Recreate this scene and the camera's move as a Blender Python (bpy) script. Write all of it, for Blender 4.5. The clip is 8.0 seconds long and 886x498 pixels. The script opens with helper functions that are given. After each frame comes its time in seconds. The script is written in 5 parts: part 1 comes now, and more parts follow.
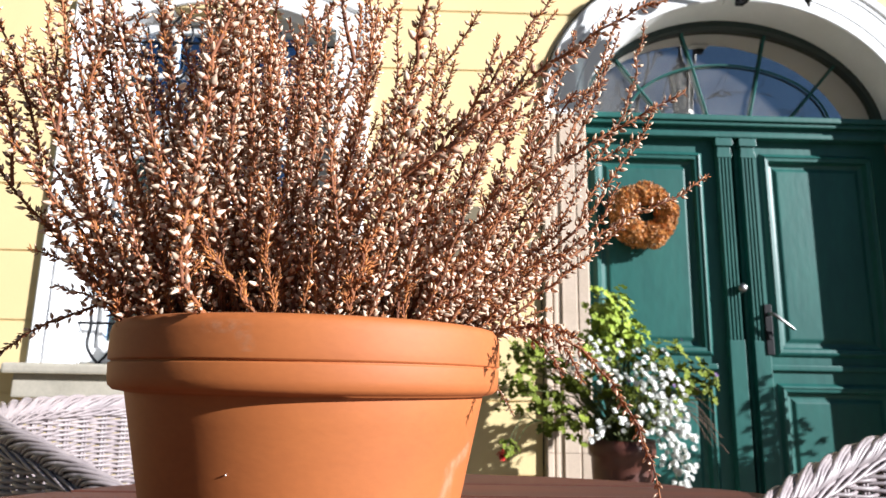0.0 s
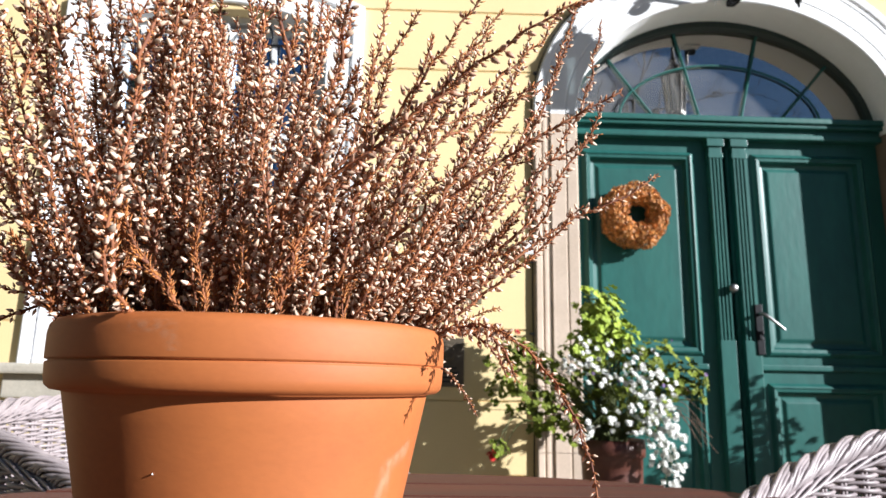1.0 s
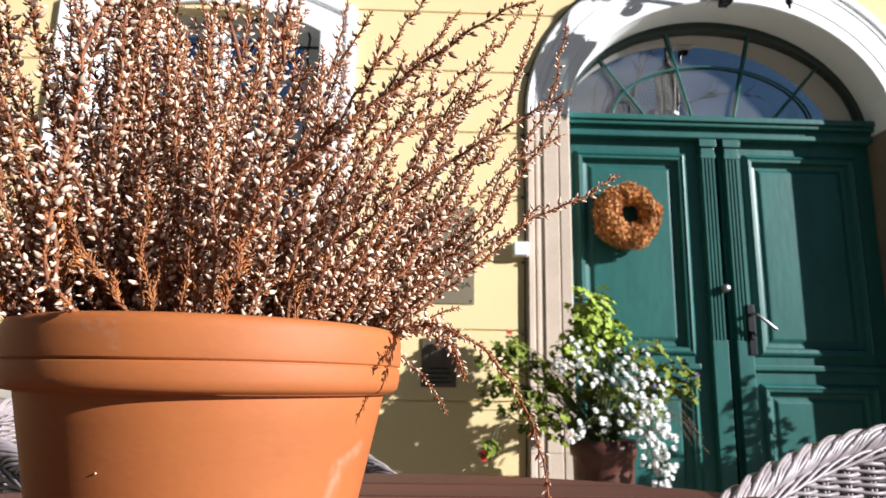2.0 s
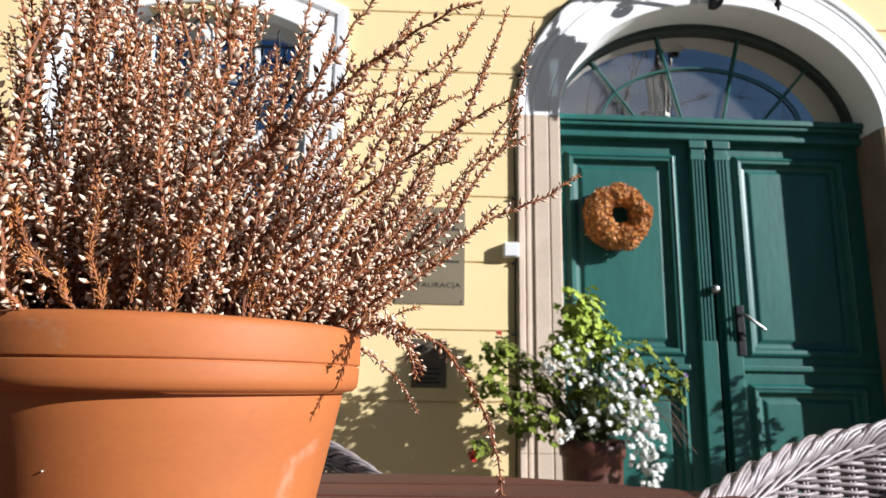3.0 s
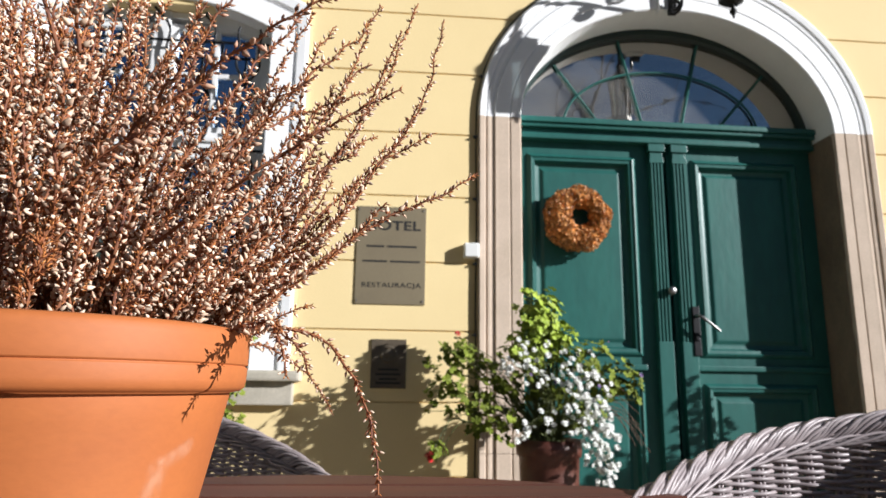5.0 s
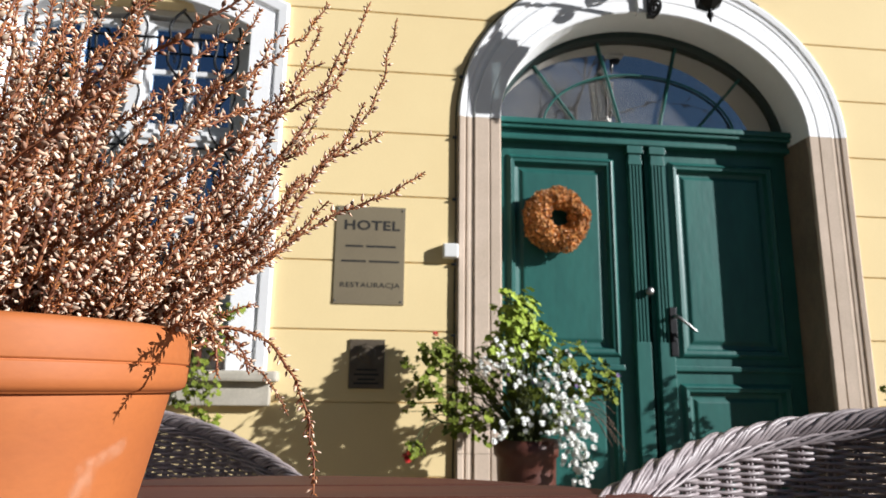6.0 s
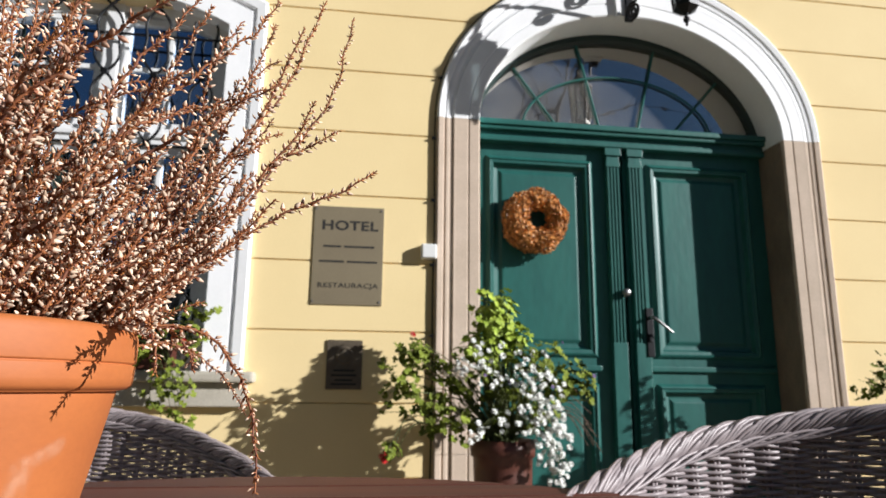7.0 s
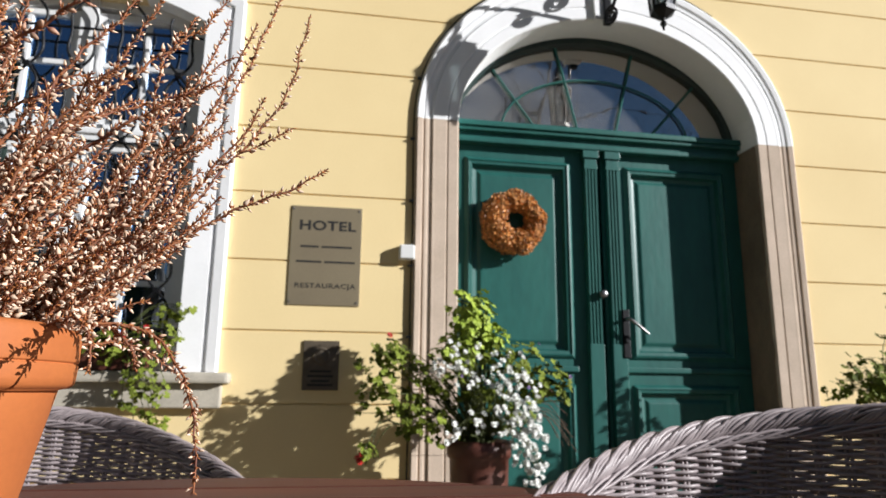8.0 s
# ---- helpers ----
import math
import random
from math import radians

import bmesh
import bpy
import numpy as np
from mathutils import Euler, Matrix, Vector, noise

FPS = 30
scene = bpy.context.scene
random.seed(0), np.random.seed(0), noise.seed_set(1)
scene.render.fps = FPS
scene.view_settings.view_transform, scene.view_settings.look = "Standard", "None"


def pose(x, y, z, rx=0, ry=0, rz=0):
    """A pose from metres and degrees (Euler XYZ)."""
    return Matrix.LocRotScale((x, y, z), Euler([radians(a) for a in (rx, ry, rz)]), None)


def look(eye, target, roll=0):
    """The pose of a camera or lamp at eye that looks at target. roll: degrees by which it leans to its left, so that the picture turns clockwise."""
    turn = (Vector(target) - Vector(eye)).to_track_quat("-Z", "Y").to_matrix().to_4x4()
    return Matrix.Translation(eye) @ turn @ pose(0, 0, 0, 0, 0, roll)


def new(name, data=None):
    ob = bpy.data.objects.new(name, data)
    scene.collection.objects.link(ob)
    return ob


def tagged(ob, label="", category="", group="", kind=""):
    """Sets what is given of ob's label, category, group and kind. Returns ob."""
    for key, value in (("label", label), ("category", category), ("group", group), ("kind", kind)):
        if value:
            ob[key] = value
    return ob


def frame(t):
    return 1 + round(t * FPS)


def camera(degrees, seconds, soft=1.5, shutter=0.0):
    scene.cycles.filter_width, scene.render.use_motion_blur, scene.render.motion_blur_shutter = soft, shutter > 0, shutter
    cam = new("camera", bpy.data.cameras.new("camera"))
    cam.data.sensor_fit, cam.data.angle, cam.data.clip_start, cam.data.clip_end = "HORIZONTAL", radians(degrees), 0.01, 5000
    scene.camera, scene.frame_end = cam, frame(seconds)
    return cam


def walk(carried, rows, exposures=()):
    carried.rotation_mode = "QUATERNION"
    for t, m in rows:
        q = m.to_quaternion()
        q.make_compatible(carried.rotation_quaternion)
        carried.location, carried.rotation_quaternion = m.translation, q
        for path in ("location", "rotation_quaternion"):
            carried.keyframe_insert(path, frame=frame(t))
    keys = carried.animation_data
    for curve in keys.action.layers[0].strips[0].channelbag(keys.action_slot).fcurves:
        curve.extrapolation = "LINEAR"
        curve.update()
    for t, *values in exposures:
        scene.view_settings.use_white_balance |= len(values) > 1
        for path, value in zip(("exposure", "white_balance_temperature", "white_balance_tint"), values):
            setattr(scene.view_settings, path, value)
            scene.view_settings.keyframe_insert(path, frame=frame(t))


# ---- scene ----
# The camera: t, x, y, z, yaw, pitch, roll.
cam = camera(68.0, 8.0, soft=1.4)
cam.data.dof.use_dof = True
cam.data.dof.focus_distance, cam.data.dof.aperture_fstop = 0.34, 21.0
ROWS = [
    (0.0, 0.03257, 0.13137, 0.88921, -1.467, 11.420, 1.031),
    (0.5, 0.04513, 0.13039, 0.88948, -1.607, 11.387, 1.039),
    (1.0, 0.05866, 0.13020, 0.88924, -1.697, 11.439, 1.017),
    (1.5, 0.06922, 0.12978, 0.88924, -1.826, 11.461, 0.965),
    (3.0, 0.09659, 0.12643, 0.88822, -2.416, 11.564, 0.917),
    (3.5, 0.10490, 0.12689, 0.88851, -2.965, 11.563, 0.905),
    (4.0, 0.11514, 0.12721, 0.88863, -3.658, 11.568, 0.900),
    (4.5, 0.12662, 0.12707, 0.88835, -4.344, 11.623, 0.835),
    (6.0, 0.15801, 0.12512, 0.88783, -6.477, 11.712, 0.722),
    (6.5, 0.16813, 0.12467, 0.88750, -7.181, 11.745, 0.675),
    (7.0, 0.17503, 0.12196, 0.88681, -8.037, 11.811, 0.639),
    (7.5, 0.18304, 0.12032, 0.88630, -8.879, 11.888, 0.684),
    (8.0, 0.19197, 0.12064, 0.88599, -9.638, 11.926, 0.631),
]
walk(cam, [(t, pose(x, y, z, 90 + pitch, 0, yaw) @ pose(0, 0, 0, 0, 0, roll)) for t, x, y, z, yaw, pitch, roll in ROWS],
     exposures=[(0.0, 1.17, 5850, 10), (3.0, 0.88, 5880, 10), (5.0, 0.76, 5950, 10), (8.0, 0.60, 6020, 10)])

# World: clear sky and one low sun from the right, in front of the facade.
SUN_AZ, SUN_EL = radians(62.6), radians(19.3)
SUN_DIR = Vector((math.sin(SUN_AZ) * math.cos(SUN_EL), -math.cos(SUN_AZ) * math.cos(SUN_EL), math.sin(SUN_EL)))
world = bpy.data.worlds.new("sky_world")
scene.world = world
world.use_nodes = True
wn = world.node_tree.nodes
sky = wn.new("ShaderNodeTexSky")
sky.sky_type = "NISHITA"
sky.sun_disc = False
sky.sun_elevation = SUN_EL
sky.sun_rotation = math.atan2(SUN_DIR.x, SUN_DIR.y)
sky.air_density, sky.dust_density, sky.ozone_density = 1.0, 0.12, 4.5
wn["Background"].inputs["Strength"].default_value = 0.026
# loose white cloud over the blue
wl = world.node_tree.links
drift, bank, grey, lift, veil = (wn.new(k) for k in ("ShaderNodeTexNoise", "ShaderNodeValToRGB", "ShaderNodeRGBToBW", "ShaderNodeMath", "ShaderNodeMix"))
wcoord = wn.new("ShaderNodeTexCoord")
wl.new(wcoord.outputs["Generated"], drift.inputs["Vector"])
drift.inputs["Scale"].default_value, drift.inputs["Detail"].default_value, drift.inputs["Roughness"].default_value = 2.6, 8.0, 0.55
wl.new(drift.outputs["Fac"], bank.inputs["Fac"])
bank.color_ramp.elements[0].position, bank.color_ramp.elements[1].position = 0.48, 0.70
wl.new(sky.outputs["Color"], grey.inputs["Color"])
lift.operation = "MULTIPLY"
lift.inputs[1].default_value = 2.0
wl.new(grey.outputs["Val"], lift.inputs[0])
veil.data_type = "RGBA"
wl.new(bank.outputs["Color"], veil.inputs["Factor"])
wl.new(sky.outputs["Color"], veil.inputs["A"])
wl.new(lift.outputs["Value"], veil.inputs["B"])
wl.new(veil.outputs["Result"], wn["Background"].inputs["Color"])
sun_data = bpy.data.lights.new("sun", "SUN")
sun_data.energy, sun_data.angle, sun_data.color = 4.85, radians(0.55), (1.0, 0.95, 0.88)
sun = new("sun", sun_data)
sun.matrix_world = look((0, 0, 0), -SUN_DIR)

# ---------- materials ----------


def material(name, base, rough=0.6, metal=0.0, vary=0.15, scale=8.0, fine=120.0, bump=0.15, bump_dist=0.002, spec=0.5, second=None, coat=0.0, island=0.0, per_object=0.0, stretch=(1, 1, 1)):
    """Two-scale variation of colour, fine relief and roughness."""
    m = bpy.data.materials.new(name)
    m.use_nodes = True
    nt = m.node_tree
    bs = nt.nodes["Principled BSDF"]
    bs.inputs["Roughness"].default_value = rough
    bs.inputs["Metallic"].default_value = metal
    bs.inputs["Specular IOR Level"].default_value = spec
    bs.inputs["Coat Weight"].default_value = coat
    tc = nt.nodes.new("ShaderNodeTexCoord")
    mp = nt.nodes.new("ShaderNodeMapping")
    mp.inputs["Scale"].default_value = stretch
    nt.links.new(tc.outputs["Object"], mp.inputs["Vector"])
    big = nt.nodes.new("ShaderNodeTexNoise")
    big.inputs["Scale"].default_value, big.inputs["Detail"].default_value, big.inputs["Roughness"].default_value = scale, 5.0, 0.6
    small = nt.nodes.new("ShaderNodeTexNoise")
    small.inputs["Scale"].default_value, small.inputs["Detail"].default_value = fine, 4.0
    for n in (big, small):
        nt.links.new(mp.outputs["Vector"], n.inputs["Vector"])
    ramp = nt.nodes.new("ShaderNodeValToRGB")
    other = second or [c * (1 - vary) for c in base]
    ramp.color_ramp.elements[0].position, ramp.color_ramp.elements[1].position = 0.32, 0.68
    ramp.color_ramp.elements[0].color = (*other, 1)
    ramp.color_ramp.elements[1].color = (*base, 1)
    nt.links.new(big.outputs["Fac"], ramp.inputs["Fac"])
    value = nt.nodes.new("ShaderNodeMath")
    value.operation = "MULTIPLY_ADD"
    value.inputs[1].default_value, value.inputs[2].default_value = vary * 1.2, 1.0 - vary * 0.6
    nt.links.new(small.outputs["Fac"], value.inputs[0])
    last = value.outputs["Value"]
    for amount, node, socket in ((island, "ShaderNodeNewGeometry", "Random Per Island"), (per_object, "ShaderNodeObjectInfo", "Random")):
        if amount:
            src = nt.nodes.new(node)
            ma = nt.nodes.new("ShaderNodeMath")
            ma.operation = "MULTIPLY_ADD"
            ma.inputs[1].default_value, ma.inputs[2].default_value = amount, 1.0 - amount / 2
            nt.links.new(src.outputs[socket], ma.inputs[0])
            mu = nt.nodes.new("ShaderNodeMath")
            mu.operation = "MULTIPLY"
            nt.links.new(last, mu.inputs[0])
            nt.links.new(ma.outputs["Value"], mu.inputs[1])
            last = mu.outputs["Value"]
    hsv = nt.nodes.new("ShaderNodeHueSaturation")
    nt.links.new(ramp.outputs["Color"], hsv.inputs["Color"])
    nt.links.new(last, hsv.inputs["Value"])
    nt.links.new(hsv.outputs["Color"], bs.inputs["Base Color"])
    if bump:
        bp = nt.nodes.new("ShaderNodeBump")
        bp.inputs["Strength"].default_value, bp.inputs["Distance"].default_value = bump, bump_dist
        nt.links.new(small.outputs["Fac"], bp.inputs["Height"])
        nt.links.new(bp.outputs["Normal"], bs.inputs["Normal"])
    return m


YELLOW = material("yellow_plaster", (0.80, 0.635, 0.335), 0.85, vary=0.10, scale=1.6, fine=160, bump=0.22, second=(0.75, 0.585, 0.30))
WHITE = material("white_paint", (0.88, 0.88, 0.885), 0.6, vary=0.07, scale=6, fine=90, bump=0.12)
WHITEWOOD = material("white_wood_paint", (0.78, 0.78, 0.78), 0.4, vary=0.06, scale=9, fine=60, bump=0.08)
SANDSTONE = material("sandstone", (0.57, 0.455, 0.36), 0.85, vary=0.24, scale=7, fine=170, bump=0.5, second=(0.49, 0.39, 0.30))
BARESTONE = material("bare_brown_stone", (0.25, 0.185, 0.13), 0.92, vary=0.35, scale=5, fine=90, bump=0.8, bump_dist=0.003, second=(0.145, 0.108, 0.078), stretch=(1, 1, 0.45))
GREEN = material("green_door_paint", (0.022, 0.122, 0.102), 0.42, spec=0.4, vary=0.3, scale=5, fine=38, bump=0.22, bump_dist=0.003, second=(0.014, 0.086, 0.076), stretch=(1, 1, 0.35))
DARKGREEN = material("dark_green_frame_paint", (0.012, 0.03, 0.027), 0.4, vary=0.2, scale=8, fine=60, bump=0.1)
TERRACOTTA = material("terracotta", (0.405, 0.124, 0.029), 0.66, vary=0.14, scale=16, fine=260, bump=0.10, bump_dist=0.0006, second=(0.355, 0.103, 0.025), stretch=(1, 1, 1.8))
TABLEWOOD = material("brown_table_wood", (0.125, 0.034, 0.020), 0.62, spec=0.3, vary=0.35, scale=5, fine=70, bump=0.25, bump_dist=0.001, second=(0.075, 0.027, 0.02), stretch=(0.5, 7, 7), per_object=0.25)
IRON = material("black_iron", (0.016, 0.016, 0.018), 0.45, metal=0.6, vary=0.3, scale=20, fine=120, bump=0.3, bump_dist=0.001)
BRASS = material("aged_brass_plate", (0.285, 0.235, 0.15), 0.45, metal=0.35, vary=0.14, scale=4, fine=150, bump=0.05, second=(0.245, 0.20, 0.13))
BRONZE = material("dark_bronze_plate", (0.17, 0.135, 0.095), 0.5, metal=0.5, vary=0.3, scale=18, fine=120, bump=0.2)
ENGRAVED = material("engraved_black", (0.02, 0.018, 0.016), 0.6, vary=0.2)
CHROME = material("worn_chrome", (0.27, 0.265, 0.26), 0.38, metal=1.0, vary=0.15, scale=30, fine=200, bump=0.05)
STEEL = material("grey_steel_plate", (0.16, 0.16, 0.17), 0.5, metal=0.6, vary=0.6, scale=25, fine=160, bump=0.1)
PORCELAIN = material("white_plastic", (0.75, 0.75, 0.73), 0.35, vary=0.05, bump=0.02)
PAVING = material("sandy_paving", (0.25, 0.205, 0.15), 0.9, vary=0.3, scale=3, fine=60, bump=0.4)
# near-black on every inner surface: the rooms' dimness put into the colour
ROOMSHADE = material("interior_shade", (0.03, 0.03, 0.032), 0.9, vary=0.2, bump=0.0)


def glass_material(name="window_glass", dust=0.0, ior=9.0, tint=(0.70, 0.83, 1.0)):
    m = bpy.data.materials.new(name)
    m.use_nodes = True
    nt = m.node_tree
    nt.nodes.remove(nt.nodes["Principled BSDF"])
    tr = nt.nodes.new("ShaderNodeBsdfTransparent")
    tr.inputs["Color"].default_value = (0.75, 0.8, 0.8, 1)
    gl = nt.nodes.new("ShaderNodeBsdfGlossy")
    gl.inputs["Roughness"].default_value = 0.015
    gl.inputs["Color"].default_value = (*tint, 1)
    fr = nt.nodes.new("ShaderNodeFresnel")
    fr.inputs["IOR"].default_value = ior
    nz = nt.nodes.new("ShaderNodeTexNoise")
    nz.inputs["Scale"].default_value = 5.0
    bp = nt.nodes.new("ShaderNodeBump")
    bp.inputs["Strength"].default_value, bp.inputs["Distance"].default_value = 0.035, 0.01
    nt.links.new(nz.outputs["Fac"], bp.inputs["Height"])
    nt.links.new(bp.outputs["Normal"], gl.inputs["Normal"])
    mix = nt.nodes.new("ShaderNodeMixShader")
    nt.links.new(fr.outputs["Fac"], mix.inputs["Fac"])
    nt.links.new(tr.outputs["BSDF"], mix.inputs[1])
    nt.links.new(gl.outputs["BSDF"], mix.inputs[2])
    last = mix.outputs["Shader"]
    if dust:
        film = nt.nodes.new("ShaderNodeBsdfDiffuse")
        film.inputs["Color"].default_value = (0.62, 0.63, 0.68, 1)
        amount = nt.nodes.new("ShaderNodeMath")
        amount.operation = "MULTIPLY"
        amount.inputs[1].default_value = dust * 2
        nt.links.new(nz.outputs["Fac"], amount.inputs[0])
        coat = nt.nodes.new("ShaderNodeMixShader")
        nt.links.new(amount.outputs["Value"], coat.inputs["Fac"])
        nt.links.new(last, coat.inputs[1])
        nt.links.new(film.outputs["BSDF"], coat.inputs[2])
        last = coat.outputs["Shader"]
    nt.links.new(last, nt.nodes["Material Output"].inputs["Surface"])
    return m


GLASS = glass_material()
DUSTYGLASS = glass_material("dusty_fanlight_glass", 0.04, 5.5, (1.0, 0.95, 0.88))
LAMPGLASS = glass_material("lantern_glass", 0.3, 1.5, (1, 1, 1))

# ---------- mesh helpers ----------


def finish(name, bm, mat, smooth=False):
    me = bpy.data.meshes.new(name)
    bm.normal_update()
    bm.to_mesh(me)
    bm.free()
    for mt in (mat if isinstance(mat, (list, tuple)) else [mat]):
        me.materials.append(mt)
    if smooth:
        me.polygons.foreach_set("use_smooth", [True] * len(me.polygons))
    return me


def thing(name, bm, mat, label, category, group="", kind="", smooth=False):
    return tagged(new(name, finish(name, bm, mat, smooth)), label, category, group, kind)


def empty(name, label, category, at=(0, 0, 0), group="", kind=""):
    ob = new(name)
    ob.matrix_world = Matrix.Translation(at)
    ob.empty_display_size = 0.05
    return tagged(ob, label, category, group, kind)


def part(name, bm, mat, parent, label="", smooth=False):
    ob = new(name, finish(name, bm, mat, smooth))
    hold(ob, parent)
    return tagged(ob, label) if label else ob


def hold(ob, parent):
    """Parents ob so that coordinates given in the world stay where they are."""
    m, chain = Matrix.Identity(4), []
    up = parent
    while up is not None:
        chain.append(up)
        up = up.parent
    for o in chain[::-1]:
        m = m @ o.matrix_parent_inverse @ o.matrix_basis if o.parent else m @ o.matrix_basis
    m = m.inverted()
    ob.parent = parent
    ob.matrix_parent_inverse = m


def box(bm, x0, x1, y0, y1, z0, z1, bevel=0.0):
    made = bmesh.ops.create_cube(bm, size=1.0)["verts"]
    for v in made:
        v.co = Vector(((x0 + x1) / 2 + v.co.x * (x1 - x0), (y0 + y1) / 2 + v.co.y * (y1 - y0), (z0 + z1) / 2 + v.co.z * (z1 - z0)))
    if bevel:
        edges = {e for v in made for e in v.link_edges}
        bmesh.ops.bevel(bm, geom=list(edges), offset=bevel, segments=2, affect="EDGES", profile=0.6)
    return bm


def boxed(*a, **k):
    return box(bmesh.new(), *a, **k)


def prism(bm, outline, y0, y1):
    """A polygon in x, z, drawn out from y0 (front) to y1."""
    front = [bm.verts.new((x, y0, z)) for x, z in outline]
    back = [bm.verts.new((x, y1, z)) for x, z in outline]
    n = len(outline)
    fa = [bm.faces.new(front), bm.faces.new(back[::-1])]
    for i in range(n):
        fa.append(bm.faces.new((front[i], back[i], back[(i + 1) % n], front[(i + 1) % n])))
    bmesh.ops.recalc_face_normals(bm, faces=fa)
    return bm


def rings(bm, steps, fill=True):
    """Nested rectangles (x0, x1, z0, z1, y) joined edge to edge: mouldings and sunk fields."""
    loops = []
    for x0, x1, z0, z1, y in steps:
        loops.append([bm.verts.new(p) for p in ((x0, y, z0), (x1, y, z0), (x1, y, z1), (x0, y, z1))])
    for a, b in zip(loops, loops[1:]):
        for i in range(4):
            bm.faces.new((a[i], a[(i + 1) % 4], b[(i + 1) % 4], b[i]))
    if fill:
        bm.faces.new(loops[-1])
    return bm


def lathe(bm, profile, seg=48, at=(0, 0, 0), cap=False):
    cols = []
    for i in range(seg):
        a = 2 * math.pi * i / seg
        cols.append([bm.verts.new((at[0] + r * math.cos(a), at[1] + r * math.sin(a), at[2] + z)) for r, z in profile])
    for i in range(seg):
        a, b = cols[i], cols[(i + 1) % seg]
        for j in range(len(profile) - 1):
            bm.faces.new((a[j], b[j], b[j + 1], a[j + 1]))
    if cap:
        bm.faces.new([c[0] for c in cols][::-1])
        bm.faces.new([c[-1] for c in cols])
    return bm


def tube_arrays(points, radii, sides=6, flat=1.0):
    """Vertices and quads of a tube along points (n x 3); radii a number or one a point."""
    p = np.asarray(points, float)
    n = len(p)
    r = np.broadcast_to(np.asarray(radii, float), (n,))
    tan = np.gradient(p, axis=0)
    tan /= np.linalg.norm(tan, axis=1)[:, None] + 1e-12
    ref = np.tile(np.array([0.0, 0.0, 1.0]), (n, 1))
    steep = np.abs(tan[:, 2]) > 0.95
    if steep.any():
        ref[:] = (0.31, 0.95, 0.0)
    u = np.cross(tan, ref)
    u /= np.linalg.norm(u, axis=1)[:, None] + 1e-12
    v = np.cross(u, tan)
    a = np.arange(sides) * 2 * np.pi / sides
    verts = p[:, None, :] + r[:, None, None] * (np.cos(a)[None, :, None] * u[:, None, :] + flat * np.sin(a)[None, :, None] * v[:, None, :])
    i = np.arange(n - 1)[:, None] * sides
    j = np.arange(sides)[None, :]
    k = (j + 1) % sides
    quads = np.stack([i + j, i + k, i + sides + k, i + sides + j], axis=-1).reshape(-1, 4)
    return verts.reshape(-1, 3), quads


def array_mesh(name, pieces, mats, smooth=True):
    """One mesh out of (vertices, faces of n corners, material index) pieces."""
    me = bpy.data.meshes.new(name)
    vs, faces, mi, base = [], [], [], 0
    for v, f, k in pieces:
        vs.append(v)
        faces.extend((f + base).tolist())
        mi.extend([k] * len(f))
        base += len(v)
    me.from_pydata(np.concatenate(vs).tolist(), [], faces)
    for mt in mats:
        me.materials.append(mt)
    me.polygons.foreach_set("material_index", mi)
    if smooth:
        me.polygons.foreach_set("use_smooth", [True] * len(faces))
    me.update()
    return me


def array_part(name, pieces, mats, parent, label="", smooth=True):
    ob = new(name, array_mesh(name, pieces, mats, smooth))
    hold(ob, parent)
    return tagged(ob, label) if label else ob


def smooth_path(points, n):
    """A Catmull-Rom curve through the points, n samples."""
    p = np.asarray(points, float)
    p = np.vstack([2 * p[0] - p[1], p, 2 * p[-1] - p[-2]])
    out = []
    for t in np.linspace(0, len(p) - 3 - 1e-9, n):
        i = int(t)
        f = t - i
        a, b, c, d = p[i:i + 4]
        out.append(0.5 * (2 * b + (c - a) * f + (2 * a - 5 * b + 4 * c - d) * f * f + (3 * b - a - 3 * c + d) * f ** 3))
    return np.array(out)


# ---------- facade ----------
WALL_Y, BACK_Y = 2.85, 3.25
DOOR_X, SPRING = 1.456, 2.058
IN_A, IN_B, OUT_A, OUT_B = 0.738, 0.579, 0.930, 0.815
WIN_L, WIN_R, WIN_Z0, WIN_Z1, WIN_RISE = -1.390, -0.397, 0.94, 2.42, 0.13
COURSES = [0.240 + 0.288 * i for i in range(-1, 15)]


def arch_edge(k, z):
    """Half the width of the doorway's outline at height z; k = 0 at the inner edge, 1 at the outer one."""
    a, b = IN_A + (OUT_A - IN_A) * k, IN_B + (OUT_B - IN_B) * k
    if z <= SPRING:
        return a
    f = 1 - ((z - SPRING) / b) ** 2
    return a * math.sqrt(f) if f > 0 else 0.0


def window_head(x, grow=0.0):
    """Height of the window's shallow arched head at x."""
    mid, half = (WIN_L + WIN_R) / 2, (WIN_R - WIN_L) / 2 + grow
    return WIN_Z1 + grow * 0.9 + WIN_RISE * (1 - min(1.0, abs((x - mid) / half)) ** 2)


